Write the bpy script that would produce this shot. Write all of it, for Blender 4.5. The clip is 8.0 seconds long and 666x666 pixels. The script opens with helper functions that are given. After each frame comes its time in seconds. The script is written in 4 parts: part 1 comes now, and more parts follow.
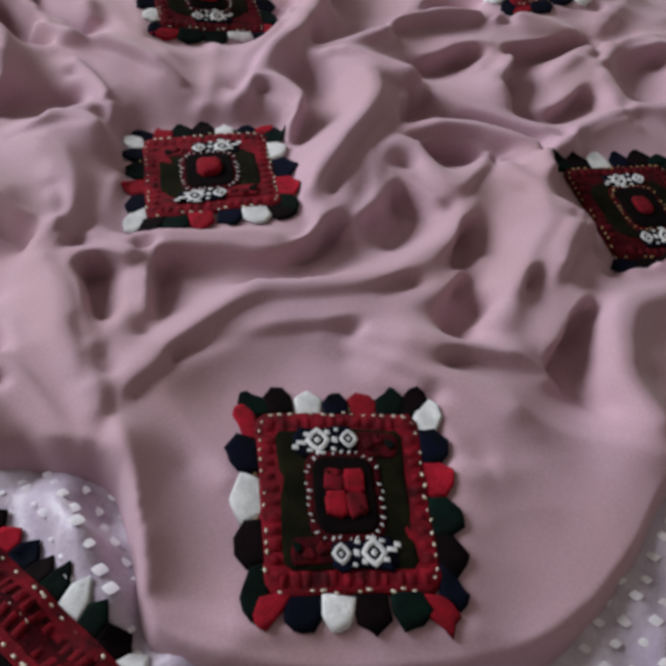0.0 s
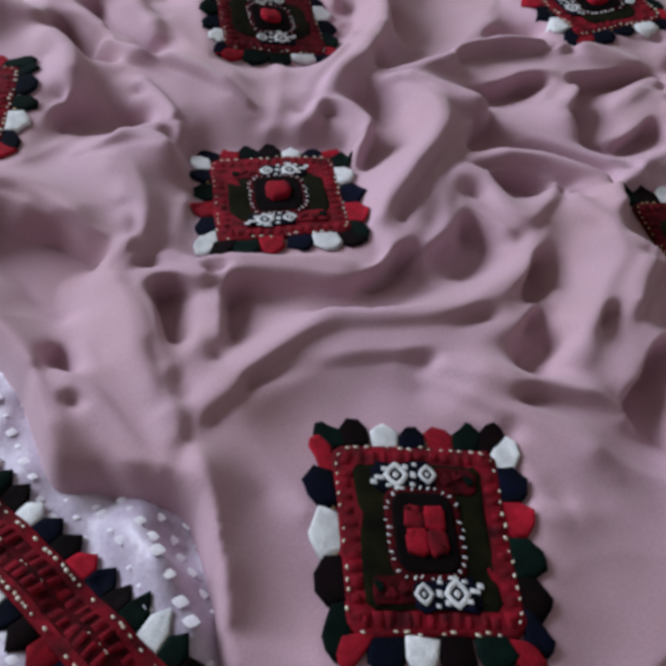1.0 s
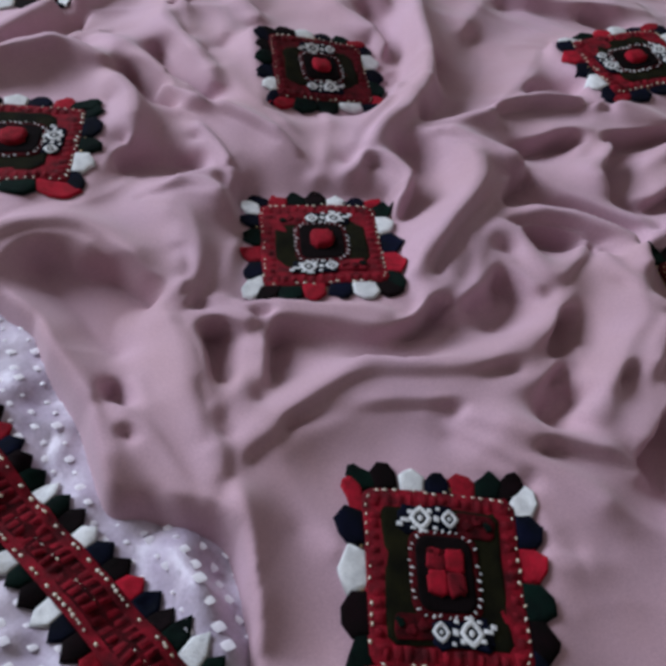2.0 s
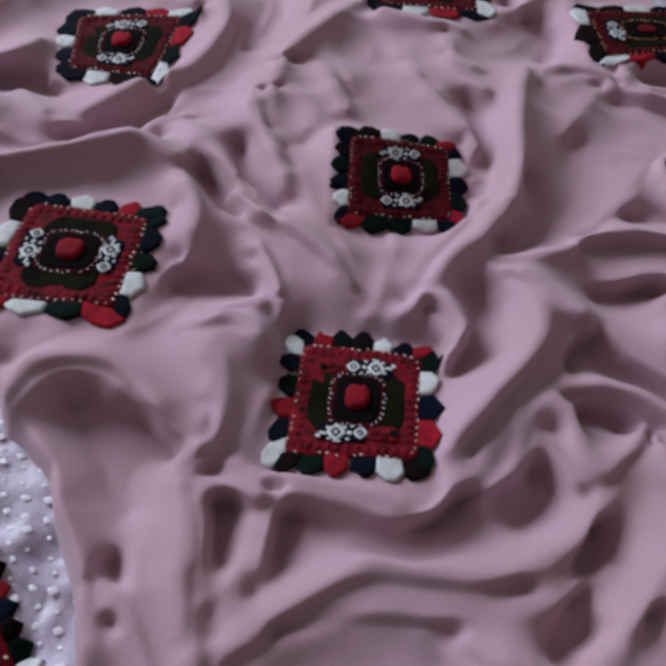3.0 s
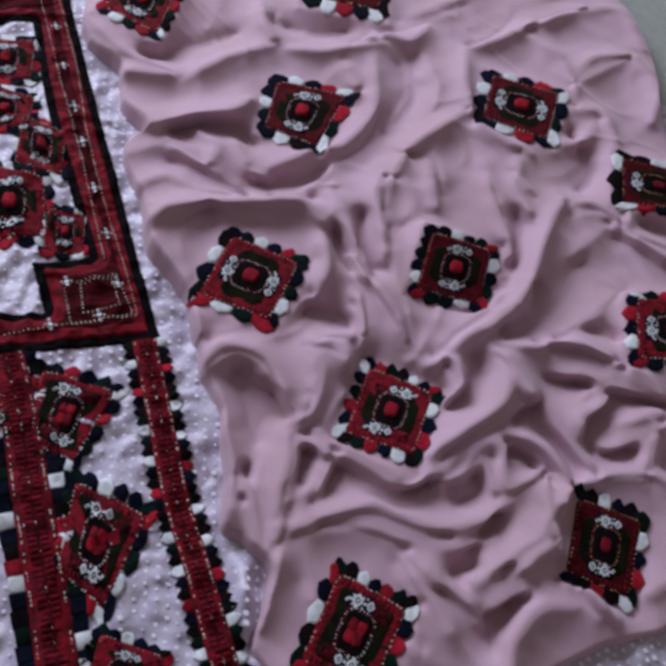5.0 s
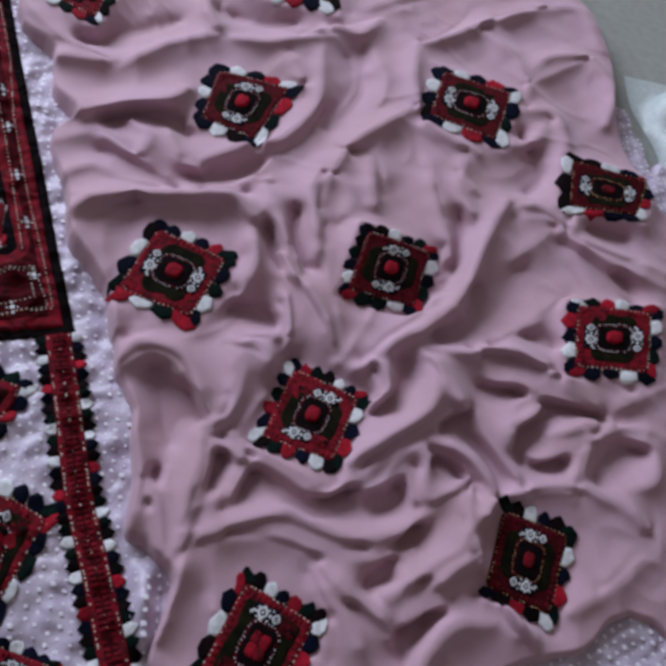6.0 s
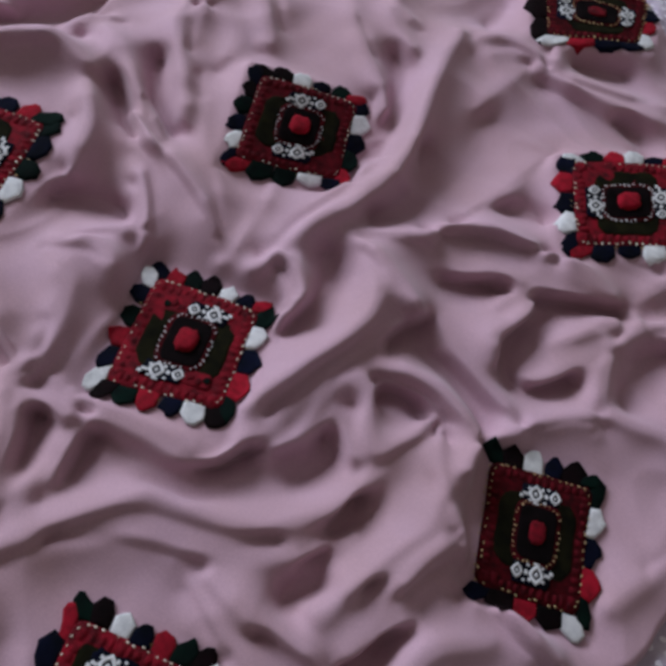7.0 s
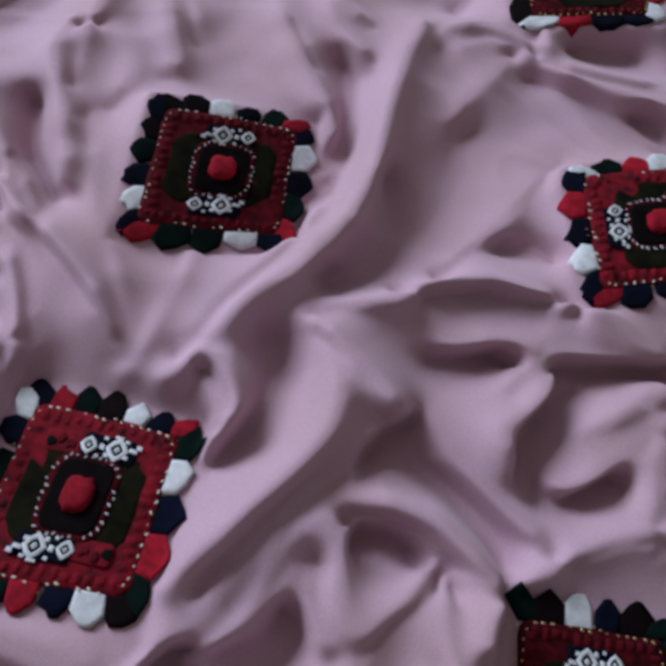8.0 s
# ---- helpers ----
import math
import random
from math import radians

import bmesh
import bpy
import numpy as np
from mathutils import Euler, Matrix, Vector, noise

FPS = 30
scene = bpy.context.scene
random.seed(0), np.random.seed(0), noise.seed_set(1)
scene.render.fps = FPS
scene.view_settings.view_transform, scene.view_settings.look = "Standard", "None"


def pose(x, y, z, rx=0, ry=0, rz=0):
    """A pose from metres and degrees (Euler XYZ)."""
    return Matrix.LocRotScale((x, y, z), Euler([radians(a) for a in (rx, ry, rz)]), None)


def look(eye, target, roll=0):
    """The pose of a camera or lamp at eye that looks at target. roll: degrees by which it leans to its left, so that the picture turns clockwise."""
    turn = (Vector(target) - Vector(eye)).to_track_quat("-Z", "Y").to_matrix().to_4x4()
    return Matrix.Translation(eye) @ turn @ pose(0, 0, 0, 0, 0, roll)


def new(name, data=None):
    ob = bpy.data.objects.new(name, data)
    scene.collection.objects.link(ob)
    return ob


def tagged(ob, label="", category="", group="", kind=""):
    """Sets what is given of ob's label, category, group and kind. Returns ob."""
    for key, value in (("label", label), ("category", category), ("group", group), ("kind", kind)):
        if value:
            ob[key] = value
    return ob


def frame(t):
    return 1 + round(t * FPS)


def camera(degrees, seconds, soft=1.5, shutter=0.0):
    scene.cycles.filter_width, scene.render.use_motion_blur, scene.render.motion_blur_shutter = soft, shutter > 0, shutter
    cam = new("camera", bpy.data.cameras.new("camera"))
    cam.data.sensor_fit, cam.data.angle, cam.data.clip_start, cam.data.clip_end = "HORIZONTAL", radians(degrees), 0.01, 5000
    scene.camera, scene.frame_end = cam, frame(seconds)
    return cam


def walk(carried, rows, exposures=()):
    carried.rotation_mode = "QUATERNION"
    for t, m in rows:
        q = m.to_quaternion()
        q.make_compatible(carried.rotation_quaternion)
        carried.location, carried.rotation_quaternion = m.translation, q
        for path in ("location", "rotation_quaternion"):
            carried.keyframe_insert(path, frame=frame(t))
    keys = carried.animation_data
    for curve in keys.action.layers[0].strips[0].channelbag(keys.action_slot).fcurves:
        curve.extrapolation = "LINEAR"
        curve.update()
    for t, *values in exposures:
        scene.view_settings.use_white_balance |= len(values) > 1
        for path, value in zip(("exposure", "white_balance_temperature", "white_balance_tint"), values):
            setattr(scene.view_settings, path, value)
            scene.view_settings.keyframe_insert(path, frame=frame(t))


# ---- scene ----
cam = camera(40.58, 8.0, soft=4.1)
PATH = [
    (0, (0.0817, 0.1057, 0.2437), (0.1037, 0.5345, -0.1754), 6.09),
    (0.5, (0.0709, 0.1144, 0.2460), (0.0827, 0.5430, -0.1737), 5.61),
    (1, (0.0597, 0.1114, 0.2437), (0.0714, 0.5462, -0.1695), 7.01),
    (1.5, (0.0525, 0.1062, 0.2528), (0.0642, 0.5428, -0.1586), 7.63),
    (1.7, (0.0501, 0.0990, 0.2608), (0.0591, 0.5387, -0.1474), 8.26),
    (2.8, (0.0826, 0.1625, 0.3037), (-0.0081, 0.5774, -0.1201), 4.14),
    (3, (0.0805, 0.1825, 0.3253), (-0.0109, 0.5864, -0.1089), 5.95),
    (3.5, (0.0795, 0.1692, 0.4436), (-0.0152, 0.5614, -0.0005), 8.62),
    (4, (0.0712, 0.1207, 0.5388), (-0.0184, 0.4831, 0.0691), 12.93),
    (4.5, (0.0677, 0.0730, 0.5917), (-0.0185, 0.4111, 0.1036), 16.29),
    (4.7, (0.0627, 0.0523, 0.6068), (-0.0211, 0.3883, 0.1168), 18.23),
    (5.8, (0.0946, 0.0667, 0.6354), (0.0130, 0.4057, 0.1471), 21.89),
    (6, (0.1040, 0.0947, 0.6137), (0.0277, 0.4341, 0.1248), 22.72),
    (6.5, (0.1316, 0.1768, 0.5038), (0.0738, 0.5147, 0.0114), 23.85),
    (7, (0.1369, 0.2221, 0.3990), (0.0855, 0.5570, -0.0962), 20.90),
    (7.5, (0.1400, 0.2894, 0.3482), (0.0866, 0.6246, -0.1465), 15.69),
    (8, (0.1285, 0.3347, 0.3218), (0.0721, 0.6685, -0.1736), 14.32),
]
walk(cam, [(t, look(eye, target, roll)) for t, eye, target, roll in PATH], (
    (0.0, -0.22, 6550, 10), (0.6, -0.22, 6150, 10), (1.7, -0.24, 5950, 11), (3.0, -0.47, 6000, 12), (4.5, -0.42, 5800, 14), (5.8, -0.46, 5800, 16), (6.5, -0.5, 6100, 14), (7.3, -0.46, 5950, 13), (8.0, -0.36, 5650, 10)
))

# ---- world and light: daylight through one window of a plain room ----
world = bpy.data.worlds.new("sky")
scene.world = world
world.use_nodes = True
wn = world.node_tree
sky = wn.nodes.new("ShaderNodeTexSky")
sky.sky_type, sky.sun_disc = "NISHITA", False
sky.sun_elevation, sky.sun_rotation = radians(38), radians(-75)
wn.links.new(sky.outputs[0], wn.nodes["Background"].inputs[0])
wn.nodes["Background"].inputs[1].default_value = 0.12

WINDOW = (-2.40, 1.50, 1.40)      # middle of the window opening
lamp = bpy.data.lights.new("window_daylight", "AREA")
lamp.shape, lamp.size, lamp.size_y = "RECTANGLE", 2.0, 1.5
lamp.energy, lamp.color = 119.0, (0.865, 0.935, 1.0)
new("window_daylight", lamp).matrix_world = look((-2.36, 1.50, 1.40), (0.05, 0.5, 0.0))


# ---- materials ----
def material(name, base, rough=0.8, second=None, scale=60.0, fine=900.0, bump=0.25, sheen=0.0, metal=0.0, spec=0.3, vary=0.0, detail=4.0):
    """A surface with patches of a second colour, a finer grain and a relief."""
    m = bpy.data.materials.new(name)
    m.use_nodes = True
    nt = m.node_tree
    b = nt.nodes["Principled BSDF"]
    b.inputs["Roughness"].default_value = rough
    b.inputs["Metallic"].default_value = metal
    b.inputs["Specular IOR Level"].default_value = spec
    if sheen:
        b.inputs["Sheen Weight"].default_value = sheen
        b.inputs["Sheen Roughness"].default_value = 0.5
    co = nt.nodes.new("ShaderNodeTexCoord")
    n1 = nt.nodes.new("ShaderNodeTexNoise")
    n1.inputs["Scale"].default_value, n1.inputs["Detail"].default_value = scale, detail
    n2 = nt.nodes.new("ShaderNodeTexNoise")
    n2.inputs["Scale"].default_value, n2.inputs["Detail"].default_value = fine, 2.0
    for n in (n1, n2):
        nt.links.new(co.outputs["Object"], n.inputs["Vector"])
    mix = nt.nodes.new("ShaderNodeMix")
    mix.data_type = "RGBA"
    mix.inputs["A"].default_value = (*base, 1)
    mix.inputs["B"].default_value = (*(second or [c * 0.75 for c in base]), 1)
    ramp = nt.nodes.new("ShaderNodeMapRange")
    ramp.inputs["From Min"].default_value, ramp.inputs["From Max"].default_value = 0.35, 0.7
    nt.links.new(n1.outputs["Fac"], ramp.inputs["Value"])
    nt.links.new(ramp.outputs[0], mix.inputs["Factor"])
    grain = nt.nodes.new("ShaderNodeMix")
    grain.data_type, grain.blend_type = "RGBA", "MULTIPLY"
    grain.inputs["Factor"].default_value = 0.5
    lift = nt.nodes.new("ShaderNodeMapRange")
    lift.inputs["To Min"].default_value, lift.inputs["To Max"].default_value = 0.6, 1.4
    nt.links.new(n2.outputs["Fac"], lift.inputs["Value"])
    nt.links.new(mix.outputs["Result"], grain.inputs["A"])
    nt.links.new(lift.outputs[0], grain.inputs["B"])
    out = grain.outputs["Result"]
    if vary:
        info = nt.nodes.new("ShaderNodeObjectInfo")
        r = nt.nodes.new("ShaderNodeMapRange")
        r.inputs["To Min"].default_value, r.inputs["To Max"].default_value = 1 - vary, 1 + vary
        nt.links.new(info.outputs["Random"], r.inputs["Value"])
        v = nt.nodes.new("ShaderNodeMix")
        v.data_type, v.blend_type = "RGBA", "MULTIPLY"
        v.inputs["Factor"].default_value = 1.0
        nt.links.new(out, v.inputs["A"])
        nt.links.new(r.outputs[0], v.inputs["B"])
        out = v.outputs["Result"]
    nt.links.new(out, b.inputs["Base Color"])
    bp = nt.nodes.new("ShaderNodeBump")
    bp.inputs["Strength"].default_value, bp.inputs["Distance"].default_value = bump, 0.0006
    nt.links.new(n2.outputs["Fac"], bp.inputs["Height"])
    nt.links.new(bp.outputs[0], b.inputs["Normal"])
    return m


PINK = material("pink_georgette", (0.53, 0.34, 0.42), 0.75, (0.49, 0.305, 0.35), 18, 1400, 0.10, sheen=0.2, spec=0.2)
LILAC = material("lilac_lining", (0.60, 0.52, 0.62), 0.4, (0.44, 0.36, 0.48), 60, 700, 0.3, sheen=0.2, spec=0.4)
DOT = material("white_woven_dot", (0.88, 0.84, 0.90), 0.3, (0.76, 0.70, 0.80), 90, 1500, 0.3, spec=0.6)
RED = material("red_thread", (0.24, 0.004, 0.015), 0.85, (0.055, 0.003, 0.006), 170, 1800, 0.9, spec=0.15)
BRIGHT = material("bright_red_thread", (0.37, 0.006, 0.022), 0.85, (0.20, 0.004, 0.012), 260, 1800, 0.9, spec=0.15, vary=0.25)
DEEP = material("deep_red_thread", (0.12, 0.003, 0.009), 0.85, (0.04, 0.002, 0.004), 240, 1800, 0.9, spec=0.12)
DARK = material("dark_olive_thread", (0.004, 0.004, 0.002), 0.9, (0.013, 0.012, 0.004), 120, 1800, 0.8, spec=0.06)
BROWN = material("dark_red_thread", (0.025, 0.003, 0.004), 0.9, (0.09, 0.004, 0.008), 260, 1800, 0.8, spec=0.06)
GREEN = material("bottle_green_thread", (0.002, 0.010, 0.007), 0.85, (0.002, 0.004, 0.004), 150, 1600, 0.6, spec=0.06, vary=0.3)
MAROON = material("black_maroon_thread", (0.006, 0.002, 0.003), 0.85, (0.003, 0.002, 0.002), 150, 1600, 0.6, spec=0.06, vary=0.3)
NAVY = material("navy_thread", (0.003, 0.004, 0.015), 0.85, (0.002, 0.003, 0.006), 150, 1600, 0.6, spec=0.06, vary=0.3)
BLACK = material("black_velvet", (0.004, 0.003, 0.003), 0.9, (0.008, 0.005, 0.006), 150, 1600, 0.6, spec=0.03)
WHITE = material("white_thread", (0.74, 0.74, 0.75), 0.6, (0.55, 0.55, 0.57), 220, 1500, 0.6, vary=0.06)
BEAD = material("pale_bead", (0.82, 0.76, 0.66), 0.25, (0.62, 0.50, 0.34), 300, 900, 0.1, spec=0.6)
GOLD = material("gold_bead", (0.62, 0.45, 0.22), 0.3, (0.40, 0.25, 0.12), 300, 900, 0.1, spec=0.6, metal=0.4)
FLOOR = material("grey_stone_tile", (0.36, 0.37, 0.34), 0.35, (0.30, 0.31, 0.285), 6, 90, 0.1, spec=0.4)
WALL = material("cream_wall_paint", (0.50, 0.44, 0.38), 0.8, (0.46, 0.405, 0.35), 3, 120, 0.2)
SHEET = material("white_plastic_bag", (0.52, 0.57, 0.56), 0.45, (0.42, 0.47, 0.46), 9, 200, 0.15, spec=0.5)
PETAL = {"w": WHITE, "n": NAVY, "r": BRIGHT, "g": GREEN, "m": MAROON}


def part(name, verts, faces, mat, parent=None, label="", smooth=True):
    me = bpy.data.meshes.new(name)
    me.from_pydata(verts, [], faces)
    me.polygons.foreach_set("use_smooth", [smooth] * len(me.polygons))
    me.materials.append(mat)
    ob = new(name, me)
    if parent is not None:
        ob.parent = parent
    if label:
        tagged(ob, label)
    return ob


def slab(name, lo, hi, mat, label, category):
    (x0, y0, z0), (x1, y1, z1) = lo, hi
    v = [(x, y, z) for z in (z0, z1) for y in (y0, y1) for x in (x0, x1)]
    f = [(0, 2, 3, 1), (4, 5, 7, 6), (0, 1, 5, 4), (2, 6, 7, 3), (0, 4, 6, 2), (1, 3, 7, 5)]
    return tagged(part(name, v, f, mat, smooth=False), label, category, kind="structure")


# ---- the room ----
NORTH = 2.9      # the room's far wall
slab("floor", (-2.4, -2.0, -0.06), (2.2, NORTH, -0.012), FLOOR, "dull grey-green stone floor under the laid-out dress", "floor")
slab("ceiling", (-2.4, -2.0, 2.6), (2.2, NORTH, 2.7), WALL, "plain beige painted ceiling of the room", "ceiling")
slab("wall_north", (-2.5, NORTH, -0.06), (2.3, NORTH + 0.1, 2.7), WALL, "plain beige painted room wall", "wall")
slab("wall_east", (2.2, -2.0, -0.06), (2.3, NORTH, 2.7), WALL, "plain beige painted room wall", "wall")
slab("wall_south", (-2.5, -2.1, -0.06), (2.3, -2.0, 2.7), WALL, "plain beige painted room wall", "wall")
wx, wy, wz = WINDOW
west = slab("wall_west", (-2.5, -2.0, -0.06), (-2.4, wy - 1.0, 2.7), WALL, "plain beige painted wall with a window opening", "wall")
for lo, hi in (((-2.5, wy + 1.0, -0.06), (-2.4, NORTH, 2.7)), ((-2.5, wy - 1.0, -0.06), (-2.4, wy + 1.0, wz - 0.75)), ((-2.5, wy - 1.0, wz + 0.75), (-2.4, wy + 1.0, 2.7))):
    piece = slab("wall_panel", lo, hi, WALL, "plain beige painted wall beside the window", "wall")
    piece.parent = west
    for key in ("category", "kind"):
        del piece[key]

# ---- the draped cloth as a field of heights over the plan ----
STEP = 0.0016
X0, X1, Y0, Y1 = -0.62, 0.58, 0.02, 1.14
GX, GY = np.meshgrid(np.arange(X0, X1, STEP), np.arange(Y0, Y1, STEP))
AIM, GRIP, LOW, SINK = (np.zeros_like(GX) for _ in range(4))      # the heights that the folds ask for, and how firmly


def spline(points, n=14):
    """A smooth line through the points."""
    p = np.array(points, float)
    p = np.vstack([2 * p[0] - p[1], p, 2 * p[-1] - p[-2]])
    out = []
    for a, b, c, d in zip(p, p[1:], p[2:], p[3:]):
        for t in np.arange(n) / n:
            round_way = 0.5 * (2 * b + (c - a) * t + (2 * a - 5 * b + 4 * c - d) * t * t + (3 * b - a - 3 * c + d) * t ** 3)
            out.append(0.65 * round_way + 0.35 * (b + (c - b) * t))
    return np.array(out + [p[-2]])


def distance(line, reach):
    """The part of the grid within reach of a line, how far each of its points lies from it, and how far along it."""
    i0, j0 = ((line.min(0) - reach - (X0, Y0)) / STEP).astype(int).clip(0)
    i1, j1 = ((line.max(0) + reach - (X0, Y0)) / STEP).astype(int).clip(0) + 1
    part_of = np.s_[j0:j1, i0:i1]
    x, y = GX[part_of], GY[part_of]
    best, along = np.full(x.shape, 9.0), np.zeros(x.shape)
    for k, (a, b) in enumerate(zip(line, line[1:])):
        d = b - a
        t = (((x - a[0]) * d[0] + (y - a[1]) * d[1]) / (d @ d + 1e-12)).clip(0, 1)
        dist = np.hypot(x - a[0] - t * d[0], y - a[1] - t * d[1])
        near = dist < best
        best, along = np.where(near, dist, best), np.where(near, (k + t) / (len(line) - 1), along)
    return part_of, best, along


def ridge(tall, *points, width=0.0018):
    """The crest of a fold along a line, so many millimetres high, sinking a little towards its ends."""
    at, far, along = distance(spline(points), 0.01)
    if far.size:
        end = np.clip(np.minimum(along, 1 - along) * 5, 0, 1)
        grip = np.exp(-(far / width) ** 2) * (0.25 + 0.75 * end)
        AIM[at] += grip * tall * HEAVE / 1000 * (0.8 + 0.2 * end)
        GRIP[at] += grip


def hollow(low, *points):
    """The bottom of a valley between folds."""
    at, far, along = distance(spline(points), 0.012)
    if far.size:
        end = np.clip(np.minimum(along, 1 - along) * 5, 0, 1)
        grip = np.exp(-(far / 0.0022) ** 2) * (0.08 + 0.42 * end)
        LOW[at] += grip * low / 1000
        SINK[at] += grip


HEAVE = 1.65
ridge(17, (0.052, 0.511), (0.054, 0.533), (0.067, 0.563), (0.075, 0.597), (0.074, 0.638), (0.067, 0.687), (0.064, 0.746))
ridge(9, (0.159, 0.689), (0.144, 0.643), (0.131, 0.608), (0.125, 0.588))
ridge(10, (0.116, 0.754), (0.106, 0.721), (0.098, 0.691))
hollow(5, (0.085, 0.639), (0.097, 0.616), (0.096, 0.585), (0.085, 0.561))
hollow(5, (0.111, 0.690), (0.112, 0.657), (0.108, 0.616))
ridge(16, (0.081, 0.542), (0.107, 0.566), (0.125, 0.583), (0.146, 0.597), (0.172, 0.596), (0.200, 0.598), (0.226, 0.591))
hollow(3, (0.137, 0.549), (0.157, 0.559), (0.184, 0.567), (0.205, 0.576), (0.234, 0.586))
hollow(6, (0.146, 0.621), (0.171, 0.631), (0.200, 0.612), (0.226, 0.628))
ridge(18, (0.081, 0.541), (0.094, 0.536), (0.107, 0.528), (0.121, 0.521), (0.133, 0.515))
ridge(18, (0.088, 0.536), (0.103, 0.519), (0.108, 0.501), (0.103, 0.480), (0.095, 0.460), (0.086, 0.437), (0.081, 0.417))
hollow(8, (0.074, 0.524), (0.084, 0.507), (0.082, 0.485), (0.078, 0.468))
hollow(3, (0.138, 0.517), (0.129, 0.505), (0.124, 0.488), (0.112, 0.466), (0.103, 0.441), (0.095, 0.419), (0.089, 0.403))
ridge(16, (0.043, 0.492), (0.052, 0.506), (0.064, 0.503), (0.072, 0.489), (0.071, 0.474))
ridge(15, (0.122, 0.471), (0.137, 0.482), (0.154, 0.483), (0.171, 0.476), (0.184, 0.466), (0.191, 0.458))
hollow(3, (0.131, 0.457), (0.147, 0.465), (0.161, 0.461), (0.172, 0.455))
ridge(12, (0.124, 0.447), (0.115, 0.435), (0.105, 0.418), (0.098, 0.402))
ridge(12, (0.124, 0.447), (0.126, 0.435), (0.134, 0.426), (0.139, 0.419))
ridge(10, (0.142, 0.523), (0.157, 0.511), (0.171, 0.503), (0.189, 0.496), (0.205, 0.487))
hollow(4, (0.143, 0.500), (0.163, 0.495), (0.181, 0.485), (0.194, 0.475))
ridge(14, (0.183, 0.564), (0.176, 0.545), (0.169, 0.529), (0.178, 0.516))
hollow(4, (0.196, 0.564), (0.187, 0.544), (0.184, 0.521), (0.194, 0.508))
ridge(11, (0.197, 0.516), (0.212, 0.531), (0.226, 0.548), (0.236, 0.560))
hollow(4, (0.206, 0.511), (0.221, 0.524), (0.232, 0.533))
ridge(12, (0.233, 0.573), (0.231, 0.552), (0.232, 0.532), (0.237, 0.513))
ridge(13, (-0.044, 0.518), (-0.028, 0.502), (-0.012, 0.474))
ridge(16, (-0.090, 0.653), (-0.085, 0.626), (-0.066, 0.600), (-0.047, 0.574), (-0.039, 0.557))
ridge(13, (-0.088, 0.650), (-0.071, 0.656), (-0.052, 0.646), (-0.046, 0.625), (-0.044, 0.606))
ridge(17, (-0.066, 0.548), (-0.041, 0.534), (-0.021, 0.524), (-0.003, 0.514), (0.015, 0.502))
ridge(14, (-0.051, 0.598), (-0.032, 0.572), (-0.017, 0.550), (-0.000, 0.528), (0.019, 0.504))
hollow(4, (-0.080, 0.599), (-0.063, 0.565), (-0.040, 0.548))
ridge(11, (0.022, 0.548), (0.026, 0.528), (0.026, 0.507), (0.027, 0.493))
ridge(14, (-0.064, 0.699), (-0.048, 0.673), (-0.035, 0.655), (-0.031, 0.638))
ridge(12, (-0.015, 0.733), (0.009, 0.699), (0.031, 0.675), (0.053, 0.650))
hollow(5, (0.035, 0.712), (0.051, 0.680), (0.063, 0.633), (0.066, 0.593))
ridge(13, (0.010, 0.747), (0.021, 0.729), (0.038, 0.712), (0.051, 0.702))
ridge(13, (0.074, 0.749), (0.094, 0.765), (0.115, 0.760), (0.130, 0.752))
ridge(13, (0.131, 0.752), (0.125, 0.781), (0.108, 0.809))
ridge(13, (0.133, 0.752), (0.163, 0.759), (0.201, 0.769))
hollow(2, (0.146, 0.782), (0.160, 0.790), (0.179, 0.796))
ridge(11, (0.206, 0.485), (0.226, 0.505), (0.244, 0.509))
ridge(17, (0.191, 0.463), (0.185, 0.451), (0.187, 0.439))
ridge(16, (-0.324, 0.558), (-0.290, 0.560), (-0.270, 0.594), (-0.244, 0.629), (-0.241, 0.651))
ridge(13, (-0.304, 0.631), (-0.290, 0.691), (-0.257, 0.751))
ridge(14, (-0.358, 0.597), (-0.331, 0.614), (-0.310, 0.632))
hollow(4, (-0.354, 0.630), (-0.340, 0.662), (-0.310, 0.731))
hollow(2, (-0.273, 0.568), (-0.258, 0.598), (-0.228, 0.616), (-0.210, 0.611))
ridge(13, (-0.275, 0.556), (-0.249, 0.553), (-0.223, 0.553), (-0.229, 0.579), (-0.253, 0.585))
ridge(12, (-0.225, 0.599), (-0.209, 0.586), (-0.188, 0.574))
ridge(13, (-0.182, 0.585), (-0.164, 0.625), (-0.141, 0.662), (-0.140, 0.725), (-0.181, 0.800))
hollow(3, (-0.180, 0.571), (-0.147, 0.603), (-0.132, 0.645))
hollow(5, (-0.150, 0.835), (-0.127, 0.778), (-0.121, 0.710))
ridge(12, (-0.260, 0.486), (-0.242, 0.519), (-0.212, 0.521), (-0.186, 0.535))
ridge(21, (-0.220, 0.464), (-0.216, 0.485), (-0.192, 0.513), (-0.164, 0.540), (-0.135, 0.569), (-0.103, 0.561))
ridge(18, (-0.222, 0.459), (-0.193, 0.435), (-0.159, 0.421), (-0.125, 0.401))
ridge(18, (-0.101, 0.553), (-0.078, 0.525), (-0.069, 0.493))
hollow(3, (-0.074, 0.474), (-0.049, 0.487), (-0.019, 0.487))
hollow(4, (-0.089, 0.565), (-0.060, 0.535), (-0.030, 0.510))
ridge(15, (-0.117, 0.600), (-0.089, 0.580), (-0.064, 0.558), (-0.040, 0.538))
ridge(15, (-0.061, 0.802), (-0.077, 0.748), (-0.087, 0.699), (-0.080, 0.649), (-0.067, 0.613))
